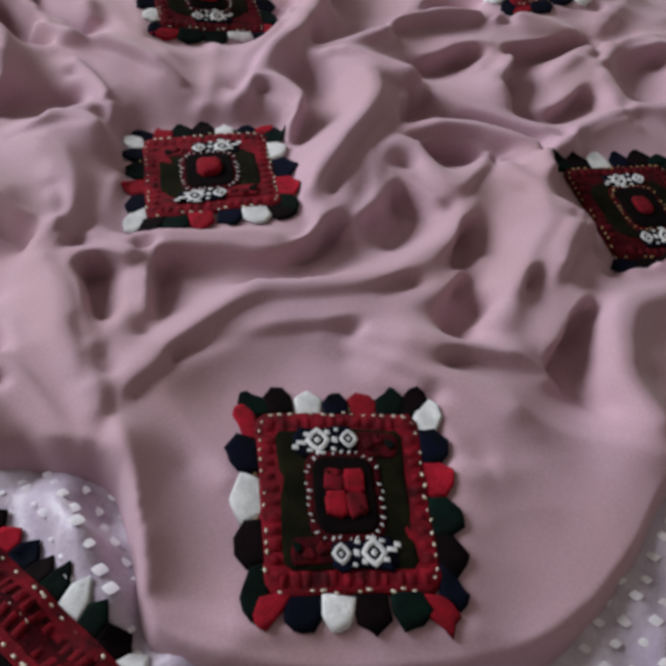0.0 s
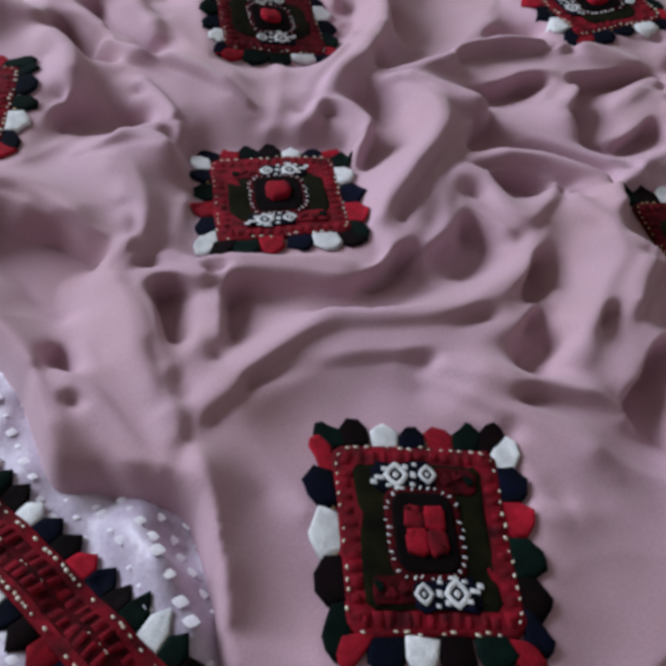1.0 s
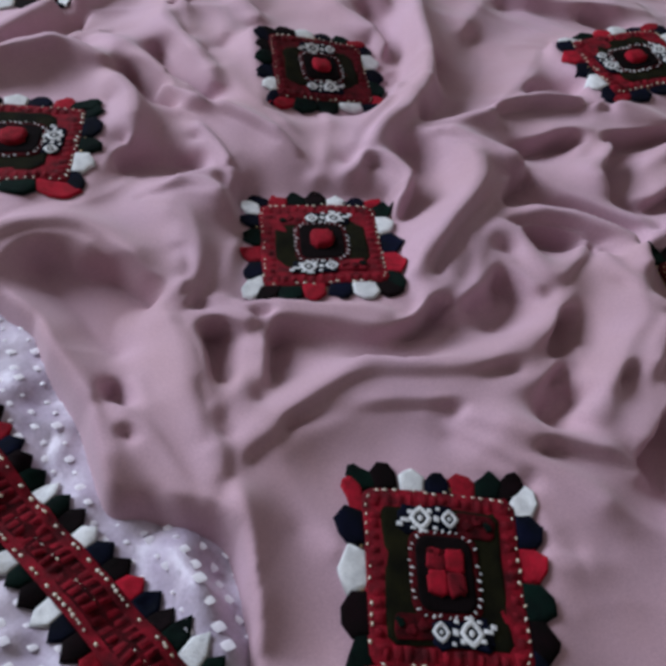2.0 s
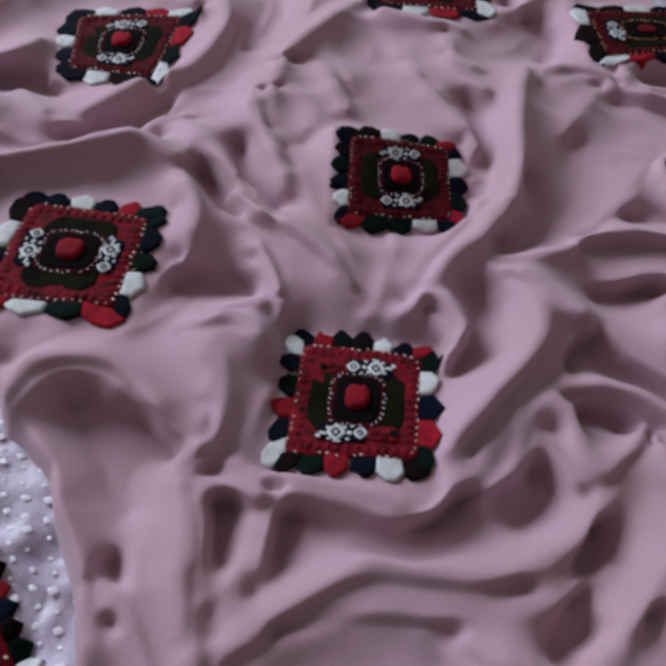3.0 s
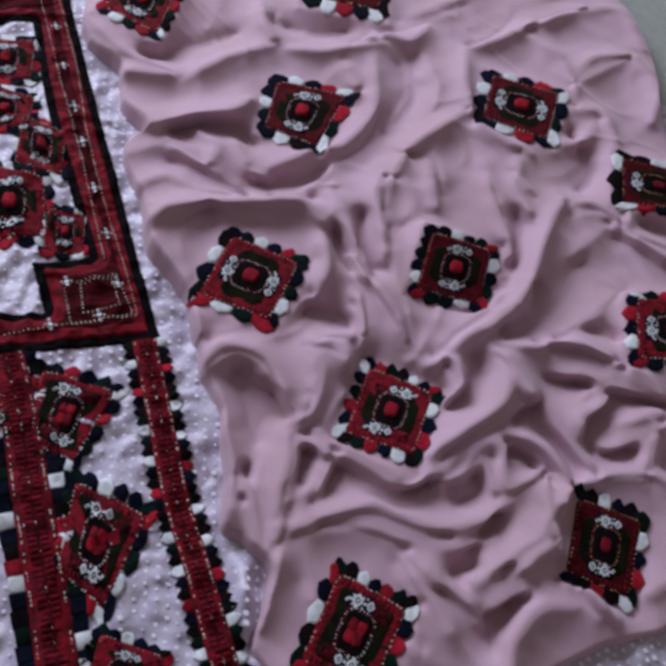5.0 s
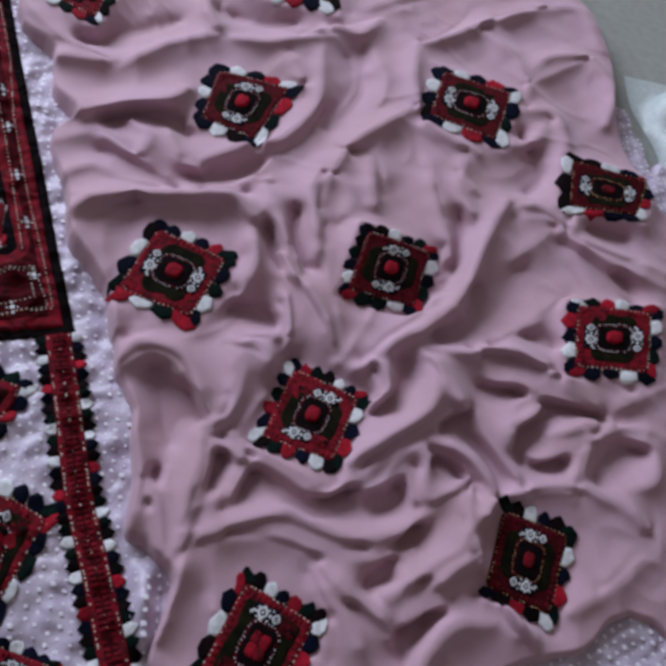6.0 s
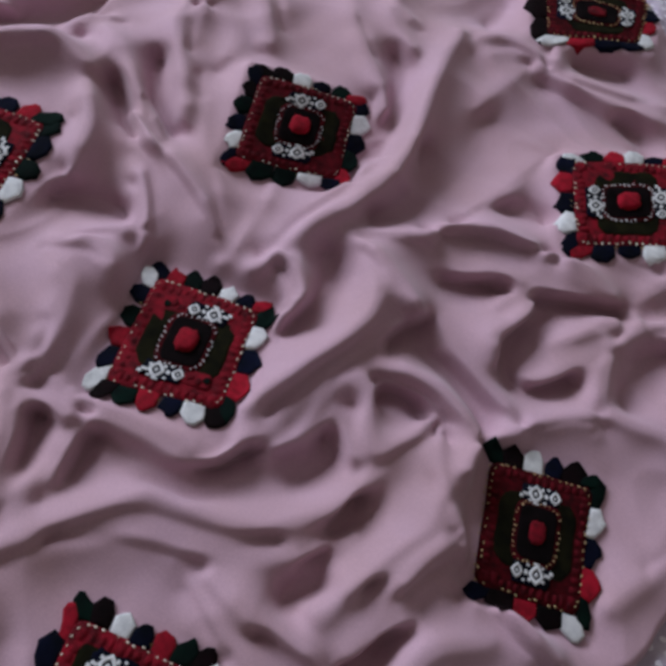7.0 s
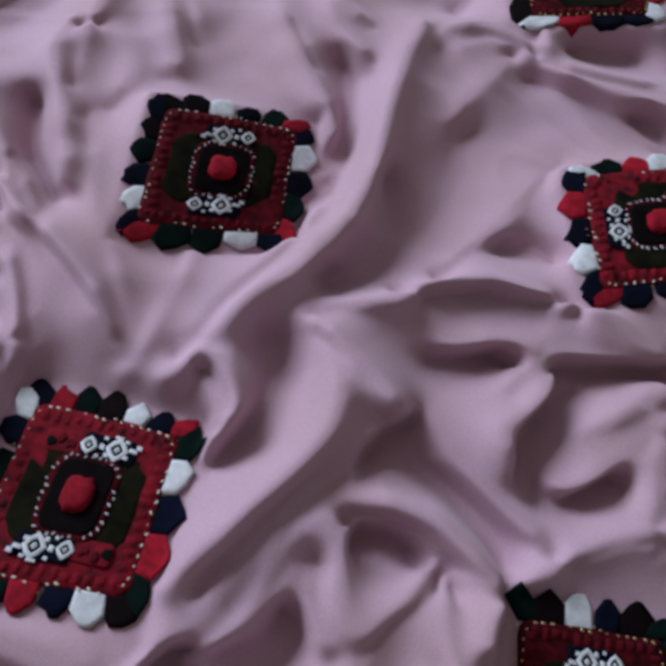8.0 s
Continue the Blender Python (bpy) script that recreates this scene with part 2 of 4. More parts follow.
ridge(10, (-0.088, 0.690), (-0.057, 0.707), (-0.031, 0.672))
ridge(11, (-0.026, 0.748), (0.002, 0.715), (0.027, 0.689))
ridge(13, (0.003, 0.778), (0.016, 0.741), (0.043, 0.730))
ridge(14, (0.004, 0.923), (0.012, 0.979), (0.051, 1.015), (0.092, 0.980), (0.102, 0.927))
ridge(13, (0.015, 0.866), (0.047, 0.899), (0.073, 0.874), (0.103, 0.815), (0.127, 0.767))
ridge(15, (-0.107, 0.875), (-0.085, 0.826), (-0.050, 0.783), (-0.013, 0.778), (0.014, 0.782))
ridge(14, (-0.110, 0.881), (-0.089, 0.924), (-0.070, 0.975), (-0.031, 1.064))
hollow(4, (0.037, 0.849), (0.077, 0.816), (0.079, 0.779))
ridge(14, (-0.103, 0.378), (-0.091, 0.403), (-0.069, 0.408), (-0.050, 0.397))
ridge(15, (-0.051, 0.439), (-0.024, 0.425), (-0.014, 0.393), (-0.022, 0.377))
ridge(12, (-0.022, 0.377), (-0.003, 0.353), (0.006, 0.327), (0.013, 0.305))
ridge(12, (-0.050, 0.442), (-0.036, 0.466), (-0.015, 0.484))
hollow(3, (-0.062, 0.390), (-0.041, 0.383), (-0.017, 0.383), (0.014, 0.383))
ridge(13, (-0.014, 0.383), (0.020, 0.383), (0.056, 0.386), (0.080, 0.389), (0.094, 0.418), (0.112, 0.459), (0.123, 0.497))
hollow(2, (0.026, 0.378), (0.058, 0.381), (0.084, 0.387), (0.104, 0.418), (0.121, 0.450))
ridge(12, (0.241, 0.503), (0.231, 0.551), (0.245, 0.586), (0.289, 0.605))
hollow(4, (0.254, 0.531), (0.257, 0.565), (0.279, 0.582))
ridge(15, (0.174, 0.431), (0.195, 0.414), (0.232, 0.391), (0.255, 0.386))
ridge(12, (0.189, 0.460), (0.209, 0.492), (0.241, 0.516), (0.277, 0.522), (0.305, 0.518))
ridge(8, (0.307, 0.521), (0.295, 0.481), (0.286, 0.447))
ridge(12, (0.198, 0.397), (0.182, 0.371), (0.176, 0.338))
hollow(4, (0.186, 0.396), (0.168, 0.375), (0.142, 0.345))
ridge(13, (0.129, 0.752), (0.172, 0.750), (0.232, 0.762))
ridge(10, (0.110, 0.573), (0.146, 0.586), (0.193, 0.603))
ridge(13, (0.022, 0.293), (0.028, 0.312), (0.047, 0.341), (0.064, 0.359), (0.089, 0.364), (0.113, 0.370), (0.127, 0.384), (0.147, 0.417), (0.165, 0.460))
ridge(15, (0.022, 0.290), (0.027, 0.278), (0.031, 0.267), (0.036, 0.251))
hollow(3, (0.041, 0.386), (0.065, 0.387), (0.089, 0.399), (0.107, 0.412))
ridge(15, (0.169, 0.458), (0.179, 0.433), (0.183, 0.408), (0.170, 0.384), (0.161, 0.368), (0.152, 0.348))
hollow(4, (0.145, 0.410), (0.151, 0.391), (0.141, 0.369))
ridge(13, (0.104, 0.341), (0.128, 0.336), (0.148, 0.333), (0.167, 0.329))
hollow(4, (0.138, 0.328), (0.160, 0.327), (0.180, 0.324))
hollow(4, (0.183, 0.366), (0.182, 0.345), (0.182, 0.326))
ridge(16, (0.193, 0.415), (0.184, 0.393), (0.179, 0.369))
ridge(14, (0.226, 0.376), (0.201, 0.359), (0.193, 0.327), (0.200, 0.308), (0.206, 0.297))
hollow(4, (0.195, 0.362), (0.187, 0.334), (0.192, 0.314))
ridge(13, (-0.017, 0.369), (-0.007, 0.352), (0.000, 0.330), (0.009, 0.314), (0.019, 0.293), (0.027, 0.271))
ridge(12, (0.017, 0.369), (0.021, 0.354), (0.020, 0.333), (0.018, 0.312))
hollow(3, (0.001, 0.373), (0.007, 0.349), (0.010, 0.327))
hollow(3, (0.029, 0.371), (0.028, 0.347), (0.023, 0.331))
ridge(13, (-0.022, 0.407), (-0.012, 0.387), (-0.018, 0.373))
ridge(13, (-0.019, 0.372), (0.000, 0.372), (0.016, 0.374), (0.032, 0.381), (0.050, 0.383), (0.068, 0.383), (0.083, 0.398))
ridge(17, (-0.050, 0.442), (-0.039, 0.458), (-0.021, 0.457), (-0.011, 0.444))
ridge(11, (-0.017, 0.306), (-0.006, 0.299), (0.009, 0.283), (0.025, 0.269))
ridge(14, (0.104, 0.421), (0.114, 0.456), (0.126, 0.462), (0.136, 0.437), (0.147, 0.433), (0.164, 0.462))
hollow(4, (0.120, 0.440), (0.129, 0.420), (0.119, 0.398))
ridge(13, (-0.023, 0.379), (-0.009, 0.356), (0.007, 0.325))
ridge(11, (0.017, 0.378), (0.020, 0.359), (0.026, 0.333))
ridge(11, (-0.076, 0.359), (-0.057, 0.337), (-0.035, 0.313))
ridge(16, (-0.105, 0.378), (-0.102, 0.402), (-0.078, 0.414), (-0.058, 0.410), (-0.043, 0.399), (-0.025, 0.384))
ridge(15, (-0.049, 0.446), (-0.026, 0.431), (-0.022, 0.409), (-0.014, 0.387))
hollow(3, (-0.064, 0.406), (-0.044, 0.392), (-0.027, 0.382), (-0.009, 0.386))
hollow(3, (-0.078, 0.392), (-0.053, 0.374), (-0.033, 0.351))
ridge(10, (-0.140, 0.591), (-0.132, 0.607), (-0.115, 0.613))
ridge(11, (-0.064, 0.532), (-0.041, 0.523), (-0.022, 0.501), (-0.009, 0.483))
ridge(12, (-0.112, 0.401), (-0.095, 0.432), (-0.078, 0.460), (-0.072, 0.493))
ridge(11, (0.082, 0.733), (0.100, 0.756), (0.128, 0.757))
hollow(4, (0.145, 0.747), (0.181, 0.752), (0.209, 0.737))
ridge(12, (0.139, 0.753), (0.183, 0.760), (0.227, 0.779))
ridge(12, (0.245, 0.586), (0.280, 0.589), (0.290, 0.563), (0.278, 0.540))
ridge(12, (-0.085, 0.368), (-0.060, 0.343), (-0.040, 0.325), (-0.022, 0.299), (-0.018, 0.284))
ridge(11, (-0.019, 0.333), (-0.006, 0.311), (0.011, 0.286), (0.024, 0.266))
hollow(3, (-0.029, 0.325), (-0.005, 0.296), (0.014, 0.276))
ridge(10, (0.021, 0.379), (0.018, 0.364), (0.021, 0.339), (0.018, 0.317))
ridge(12, (0.021, 0.289), (0.032, 0.265), (0.042, 0.238))
ridge(11, (0.104, 0.334), (0.124, 0.323), (0.149, 0.313), (0.161, 0.301))
hollow(2, (0.174, 0.333), (0.182, 0.345), (0.195, 0.347))
ridge(12, (0.168, 0.333), (0.178, 0.353), (0.196, 0.372))
ridge(13, (-0.068, 0.563), (-0.031, 0.527), (-0.002, 0.510), (0.017, 0.496))
ridge(11, (-0.039, 0.507), (-0.026, 0.493), (-0.015, 0.471))
ridge(12, (0.025, 0.552), (0.027, 0.516), (0.028, 0.488))
ridge(12, (0.043, 0.502), (0.047, 0.528), (0.056, 0.562), (0.067, 0.611))
ridge(12, (0.168, 0.548), (0.185, 0.595), (0.205, 0.614), (0.245, 0.627))
ridge(12, (0.237, 0.599), (0.249, 0.622), (0.273, 0.662))
ridge(12, (0.202, 0.544), (0.223, 0.571), (0.236, 0.578))
ridge(12, (0.138, 0.557), (0.155, 0.569), (0.181, 0.574), (0.204, 0.583), (0.228, 0.591))
ridge(13, (0.131, 0.514), (0.124, 0.503), (0.118, 0.485), (0.109, 0.466), (0.099, 0.442), (0.092, 0.421))
ridge(10, (0.127, 0.465), (0.141, 0.474), (0.156, 0.473), (0.169, 0.466))
ridge(12, (0.052, 0.502), (0.066, 0.492), (0.069, 0.479))
ridge(11, (0.030, 0.302), (0.049, 0.325), (0.072, 0.339), (0.096, 0.347), (0.117, 0.355), (0.138, 0.372), (0.155, 0.387))
ridge(9, (0.137, 0.329), (0.159, 0.328), (0.177, 0.324))
ridge(13, (0.197, 0.412), (0.216, 0.402), (0.228, 0.387))
ridge(10, (0.203, 0.395), (0.234, 0.383), (0.253, 0.379))
ridge(14, (-0.314, 0.784), (-0.288, 0.753), (-0.261, 0.737))
ridge(13, (-0.261, 0.737), (-0.227, 0.762), (-0.204, 0.794), (-0.181, 0.827))
ridge(13, (-0.206, 0.797), (-0.194, 0.833), (-0.163, 0.850), (-0.160, 0.889))
ridge(11, (-0.201, 0.770), (-0.176, 0.750), (-0.157, 0.722))
ridge(11, (-0.222, 0.596), (-0.197, 0.576), (-0.170, 0.582))
ridge(12, (-0.067, 0.960), (-0.022, 0.951), (0.008, 0.922), (0.026, 0.885))
ridge(12, (0.007, 0.912), (0.031, 0.976), (0.048, 1.018))
ridge(12, (0.054, 0.887), (0.050, 0.844), (0.022, 0.802))
hollow(3, (-0.275, 0.780), (-0.244, 0.797), (-0.227, 0.821))
hollow(4, (-0.155, 0.817), (-0.121, 0.787), (-0.116, 0.737))
ridge(10, (-0.137, 0.841), (-0.103, 0.809), (-0.091, 0.771))
ridge(12, (-0.033, 0.318), (-0.018, 0.312), (-0.002, 0.299), (0.014, 0.283), (0.026, 0.270))
ridge(9, (0.040, 0.321), (0.060, 0.332), (0.081, 0.339), (0.103, 0.341))
ridge(11, (0.040, 0.321), (0.059, 0.345), (0.080, 0.352), (0.104, 0.357), (0.123, 0.368))
ridge(13.4, (-0.429, 0.641), (-0.364, 0.624), (-0.308, 0.631))
ridge(11.1, (-0.289, 0.519), (-0.263, 0.555), (-0.223, 0.553), (-0.191, 0.555))
ridge(13.4, (-0.189, 0.515), (-0.196, 0.476), (-0.175, 0.446), (-0.142, 0.429))
ridge(6.9, (-0.001, 0.279), (0.013, 0.258), (0.028, 0.239), (0.043, 0.225))
ridge(8.6, (0.101, 0.329), (0.125, 0.313), (0.146, 0.284))
ridge(8.6, (-0.188, 0.877), (-0.161, 0.950), (-0.138, 1.020))
ridge(9.4, (-0.071, 0.965), (-0.050, 1.031), (0.005, 1.097), (0.053, 1.049))
ridge(7.7, (-0.336, 0.717), (-0.360, 0.793), (-0.389, 0.849))
ridge(7.7, (-0.220, 0.952), (-0.204, 1.031), (-0.162, 1.067))
ridge(7.7, (-0.343, 0.834), (-0.348, 0.910))
ridge(6.9, (0.039, 0.367), (0.078, 0.366), (0.103, 0.389))
ridge(9.9, (-0.001, 0.431), (-0.003, 0.415), (-0.003, 0.393), (-0.008, 0.378))
ridge(7.3, (-0.131, 0.611), (-0.133, 0.639), (-0.121, 0.675), (-0.134, 0.730))
ridge(8.6, (0.245, 0.587), (0.266, 0.613), (0.301, 0.646))
ridge(8.6, (0.319, 0.520), (0.303, 0.478), (0.289, 0.450), (0.274, 0.422))
ridge(5.9, (0.131, 0.743), (0.172, 0.738), (0.217, 0.721))
ridge(9, (0.051, 0.276), (0.084, 0.270), (0.124, 0.278), (0.159, 0.288))
ridge(6.6, (-0.288, 0.771), (-0.298, 0.801), (-0.326, 0.834))
ridge(7.3, (-0.211, 0.804), (-0.184, 0.852), (-0.161, 0.908), (-0.143, 0.960))
ridge(6.6, (-0.108, 0.894), (-0.096, 0.937), (-0.095, 0.981), (-0.112, 1.029))
ridge(7.9, (-0.249, 0.537), (-0.227, 0.543), (-0.195, 0.544), (-0.173, 0.545))
ridge(7.9, (-0.156, 0.559), (-0.143, 0.577), (-0.126, 0.583))


def blurred(a, r):
    """The field a smoothed over r metres."""
    k = max(1, int(r / STEP))
    for _ in range(2):
        for axis in (0, 1):
            pad = [(0, 0), (0, 0)]
            pad[axis] = (k + 1, k)
            c = np.cumsum(np.pad(a, pad, mode="edge"), axis=axis)
            n = a.shape[axis]
            a = (np.take(c, range(2 * k + 1, 2 * k + 1 + n), axis) - np.take(c, range(0, n), axis)) / (2 * k + 1)
    return a


def waves(x, y, seed, scale, amount):
    """Soft random undulation."""
    rng = np.random.default_rng(seed)
    out = np.zeros_like(x)
    for _ in range(14):
        a, ph = rng.uniform(0, 2 * np.pi, 2)
        f = 2 * np.pi / (scale * rng.uniform(0.6, 1.7))
        out += np.sin((x * np.cos(a) + y * np.sin(a)) * f + ph)
    return amount * out / 3.7


def creases(x, y, scale, seed):
    """Fine sharp-crested wrinkles: from 0 in the hollows to 1 on the crests."""
    wx, wy = x + waves(x, y, seed, scale * 3, scale * 0.5), y + waves(x, y, seed + 1, scale * 3, scale * 0.5)
    return 1 - np.minimum(1, np.abs(waves(wx, wy, seed + 2, scale * 1.6, 1.0)) * 1.3)


def inside(x, y, polygon):
    """How far inside the polygon the points lie (outside: minus)."""
    best, odd = np.full(x.shape, 9.0), np.zeros(x.shape, bool)
    for (ax, ay), (bx, by) in zip(polygon, np.roll(polygon, -1, 0)):
        dx, dy = bx - ax, by - ay
        t = (((x - ax) * dx + (y - ay) * dy) / (dx * dx + dy * dy + 1e-12)).clip(0, 1)
        best = np.minimum(best, np.hypot(x - ax - t * dx, y - ay - t * dy))
        odd ^= ((ay > y) != (by > y)) & (x < (bx - ax) * (y - ay) / (by - ay + 1e-12) + ax)
    return np.where(odd, best, -best)


HEM = spline((
    (-0.62, 1.2), (-0.447, 0.658), (-0.363, 0.606), (-0.333, 0.570), (-0.295, 0.559), (-0.299, 0.530), (-0.280, 0.508), (-0.250, 0.489), (-0.210, 0.449), (-0.159, 0.428), (-0.127, 0.400), (-0.102, 0.374), (-0.074, 0.358), (-0.052, 0.324), (-0.062, 0.341), (-0.040, 0.315), (-0.023, 0.285), (-0.013, 0.278), (-0.002, 0.277), (0.012, 0.278), (0.026, 0.273), (0.034, 0.251), (0.045, 0.221), (0.078, 0.211), (0.111, 0.211), (0.150, 0.220), (0.178, 0.240), (0.204, 0.274), (0.239, 0.334), (0.266, 0.371), (0.297, 0.402), (0.333, 0.452), (0.6, 0.42), (0.6, 0.70), (0.225, 0.855), (0.189, 0.863), (0.105, 0.960), (0.077, 1.040), (0.021, 1.111), (-0.029, 1.152), (0.16, 1.2),
), 5)


def slack(z):
    """How far each point lies above the mean of its neighbours."""
    p = np.pad(z, 1, mode="edge")
    return 4 * z - p[:-2, 1:-1] - p[2:, 1:-1] - p[1:-1, :-2] - p[1:-1, 2:]


def draped(aim, grip, start, step, rounds):
    """The cloth at rest: held by the folds, pulled taut between them, and too stiff to kink (conjugate gradients)."""
    pull, bend, weigh = 0.02, 0.02 * (0.0017 / step) ** 2, 0.02 * (step / 0.0165) ** 2

    def force(z):
        s = slack(z)
        return grip * z + pull * s + bend * slack(s) + weigh * z

    scale = 1 / (grip + 4 * pull + 20 * bend + weigh)
    z = start
    r = aim + weigh * 0.0075 - force(z)
    y = scale * r
    p, ry = y, (r * y).sum()
    for _ in range(rounds):
        f = force(p)
        k = ry / (p * f).sum()
        z, r = z + k * p, r - k * f
        y = scale * r
        ry, old = (r * y).sum(), ry
        p = y + ry / old * p
    return z


def coarse(a, k):
    n, m = a.shape[0] // k * k, a.shape[1] // k * k
    return a[:n, :m].reshape(n // k, k, m // k, k).mean((1, 3))


def fine(a, shape, k):
    """The field a, coarser by k, drawn on a grid of the given shape."""
    j, i = (np.clip((np.arange(n) + 0.5) / k - 0.5, 0, m - 1.001) for n, m in zip(shape, a.shape))
    jj, ii = j.astype(int)[:, None], i.astype(int)[None]
    v, u = j[:, None] - jj, i[None] - ii
    return (a[jj, ii] * (1 - u) + a[jj, ii + 1] * u) * (1 - v) + (a[jj + 1, ii] * (1 - u) + a[jj + 1, ii + 1] * u) * v


# The plan of each embroidered square: its four corners, the petal colours along its four sides
SQUARES = (
    (((0.0680, 0.3010), (0.1230, 0.3050), (0.1280, 0.2370), (0.0770, 0.2330)), ('gmwnrgm', 'wnrgmn', 'rgmwnr', 'gmwnr'), 1, 0, 0.012),
    (((0.002, 0.466), (0.059, 0.474), (0.071, 0.409), (0.0165, 0.395)), ('nrgmwnr', 'gwnrg', 'mwnrgm', 'wnrgnw'), 1, 0, (0.005, 0.012, 0.0145, 0.016)),
    (((-0.0195, 0.613), (0.0355, 0.645), (0.0515, 0.584), (-0.002, 0.550)), ('mmwngr', 'nwngr', 'nwggr', 'nwngmn'), 1, 1, (0.027, 0.011, 0.005, 0.020)),
    (((-0.0958, 0.5107), (-0.0836, 0.4425), (-0.1452, 0.4293), (-0.1573, 0.4975)), ('gngwn', 'rgwr', 'gnwm', 'nnwnrg'), 1, 0, 0.02),
    (((0.1970, 0.4610), (0.2500, 0.4760), (0.2630, 0.4100), (0.2120, 0.3990)), ('gmwnmg', 'gwnrg', 'wmrmn', ''), 1, 2, (0.013, 0.007, 0.007, 0.007)),
    (((0.2310, 0.7180), (0.2510, 0.6510), (0.1920, 0.6110), (0.1690, 0.6750)), ('nwngr', 'nwnnr', 'nwnrn', 'wgrwnr'), 1, 0, 0.02),
    (((-0.2380, 0.6970), (-0.1730, 0.7290), (-0.1580, 0.6450), (-0.2110, 0.6320)), ('nwnrw', 'nrgw', 'nmwn', 'nnwnn'), 1, 1, 0.012),
    (((0.0040, 0.8890), (0.0220, 0.8120), (-0.0480, 0.7910), (-0.0680, 0.8620)), ('wngw', 'nrwn', 'mnwn', 'nwnrn'), 1, 1, 0.018),
    (((0.1710, 0.8760), (0.1780, 0.8210), (0.1170, 0.7810), (0.0940, 0.8430)), ('wnrw', 'nnrw', 'mmw', 'mmwnr'), 1, 2, 0.02),
    (((-0.3356, 0.9430), (-0.2596, 0.9800), (-0.2112, 0.8660), (-0.2796, 0.8299)), ('gmwnr', 'wnrgm', 'wnrwg', 'mwnrg'), 1, 2, 0.016),
    (((-0.4410, 0.7290), (-0.3810, 0.7260), (-0.3580, 0.6610), (-0.4190, 0.6550)), ('gmwnr', 'nrgmw', 'nrgwn', 'rgmwn'), 1, 0, 0.02),
    (((-0.1370, 1.1270), (-0.0840, 1.1760), (-0.0590, 1.1040), (-0.1060, 1.0560)), ('gmwnr', 'wnrgm', 'nrgmw', 'nrgmw'), 1, 0, 0.016),
    (((-0.2040, 0.3090), (-0.1470, 0.3280), (-0.1340, 0.2630), (-0.1690, 0.2560)), ('mnrngn', 'wnrngn', 'wnrgm', 'nwgmn'), 0, 0, 0),
    (((-0.1260, 0.2530), (-0.0670, 0.2620), (-0.0500, 0.1910), (-0.0920, 0.1940)), ('gnwnng', 'rngwn', 'wrngm', 'nrwgn'), 0, 0, 0),
    (((-0.0430, 0.1790), (0.0010, 0.1890), (0.0120, 0.1500), (-0.0290, 0.1390)), ('gnwnng', 'rngwn', 'wrngm', 'nrwgn'), 0, 0, 0),
    (((-0.4440, 0.5100), (-0.3990, 0.5310), (-0.3780, 0.4960), (-0.4080, 0.4630)), ('gnwnn', 'wnrgn', 'wnrgm', 'nwgmn'), 0, 0, 0),
    (((-0.3920, 0.5060), (-0.3460, 0.5120), (-0.3160, 0.4680), (-0.3560, 0.4550)), ('mnrng', 'wnrn', 'wnrg', 'nwgm'), 0, 0, 0),
    (((-0.3770, 0.4330), (-0.3280, 0.4600), (-0.2840, 0.4110), (-0.3290, 0.3680)), ('gnwnn', 'wnrgn', 'wnrgm', 'nwgmn'), 0, 0, 0),
    (((-0.3030, 0.4340), (-0.2750, 0.4510), (-0.2490, 0.4140), (-0.2760, 0.3970)), ('gnw', 'wnr', 'wnr', 'nwg'), 0, 0, 0),
    (((-0.2340, 0.2560), (-0.2070, 0.2770), (-0.1810, 0.2660), (-0.2030, 0.2250)), ('gnwn', 'wnrn', 'wnrm', 'nwmn'), 0, 0, 0),
    (((-0.4910, 0.5590), (-0.4450, 0.5860), (-0.4150, 0.5450), (-0.4530, 0.5140)), ('gnwnn', 'wnrg', 'wnrgm', 'nwgmn'), 0, 0, 0),
)
clear = 1 - (blurred(GRIP, 0.005) * 5).clip(0, 1)      # a valley ends where a crest crosses it
AIM, GRIP = AIM + LOW * clear, GRIP + SINK * clear
STIFF = np.zeros_like(GX)
for corners, _, place, _, levels in SQUARES:
    if not place:
        continue
    c = np.array(corners)
    z = np.array(levels if isinstance(levels, tuple) else (levels,) * 4)
    mid = c.mean(0)
    lean = np.linalg.lstsq(np.c_[c - mid, np.ones(4)], z, rcond=None)[0]
    plane = (GX - mid[0]) * lean[0] + (GY - mid[1]) * lean[1] + lean[2]
    depth = inside(GX, GY, mid + (c - mid) * 1.30)
    m = ((depth + 0.001) / 0.004).clip(0, 1)
    STIFF = np.maximum(STIFF, ((depth + 0.012) / 0.012).clip(0, 1))
    AIM, GRIP = AIM * (1 - m) + m * 0.6 * plane, GRIP * (1 - m) + m * 0.6
FIELD = np.full(coarse(AIM, 8).shape, 0.008)
for k, rounds in ((8, 250), (4, 160), (2, 120), (1, 60)):
    aim, grip = coarse(AIM, k), coarse(GRIP, k)
    if FIELD.shape != aim.shape:
        FIELD = fine(FIELD, aim.shape, 2)
    FIELD = draped(aim, grip, FIELD, STEP * k, rounds)
FIELD += waves(GX, GY, 8, 0.03, 0.0003) + 0.0011 * creases(GX, GY, 0.06, 60)
FIELD = np.maximum(FIELD, 0.0035)
SAG = blurred((FIELD - blurred(FIELD, 0.012)) * (1 - STIFF), 0.004)      # the crests lean over, away from the squares
EDGE = inside(GX, GY, HEM)
s = ((EDGE + 0.001) / 0.006).clip(0, 1)
CLOTH = FIELD * np.sqrt(s) - 0.016 * (1 - s) ** 2
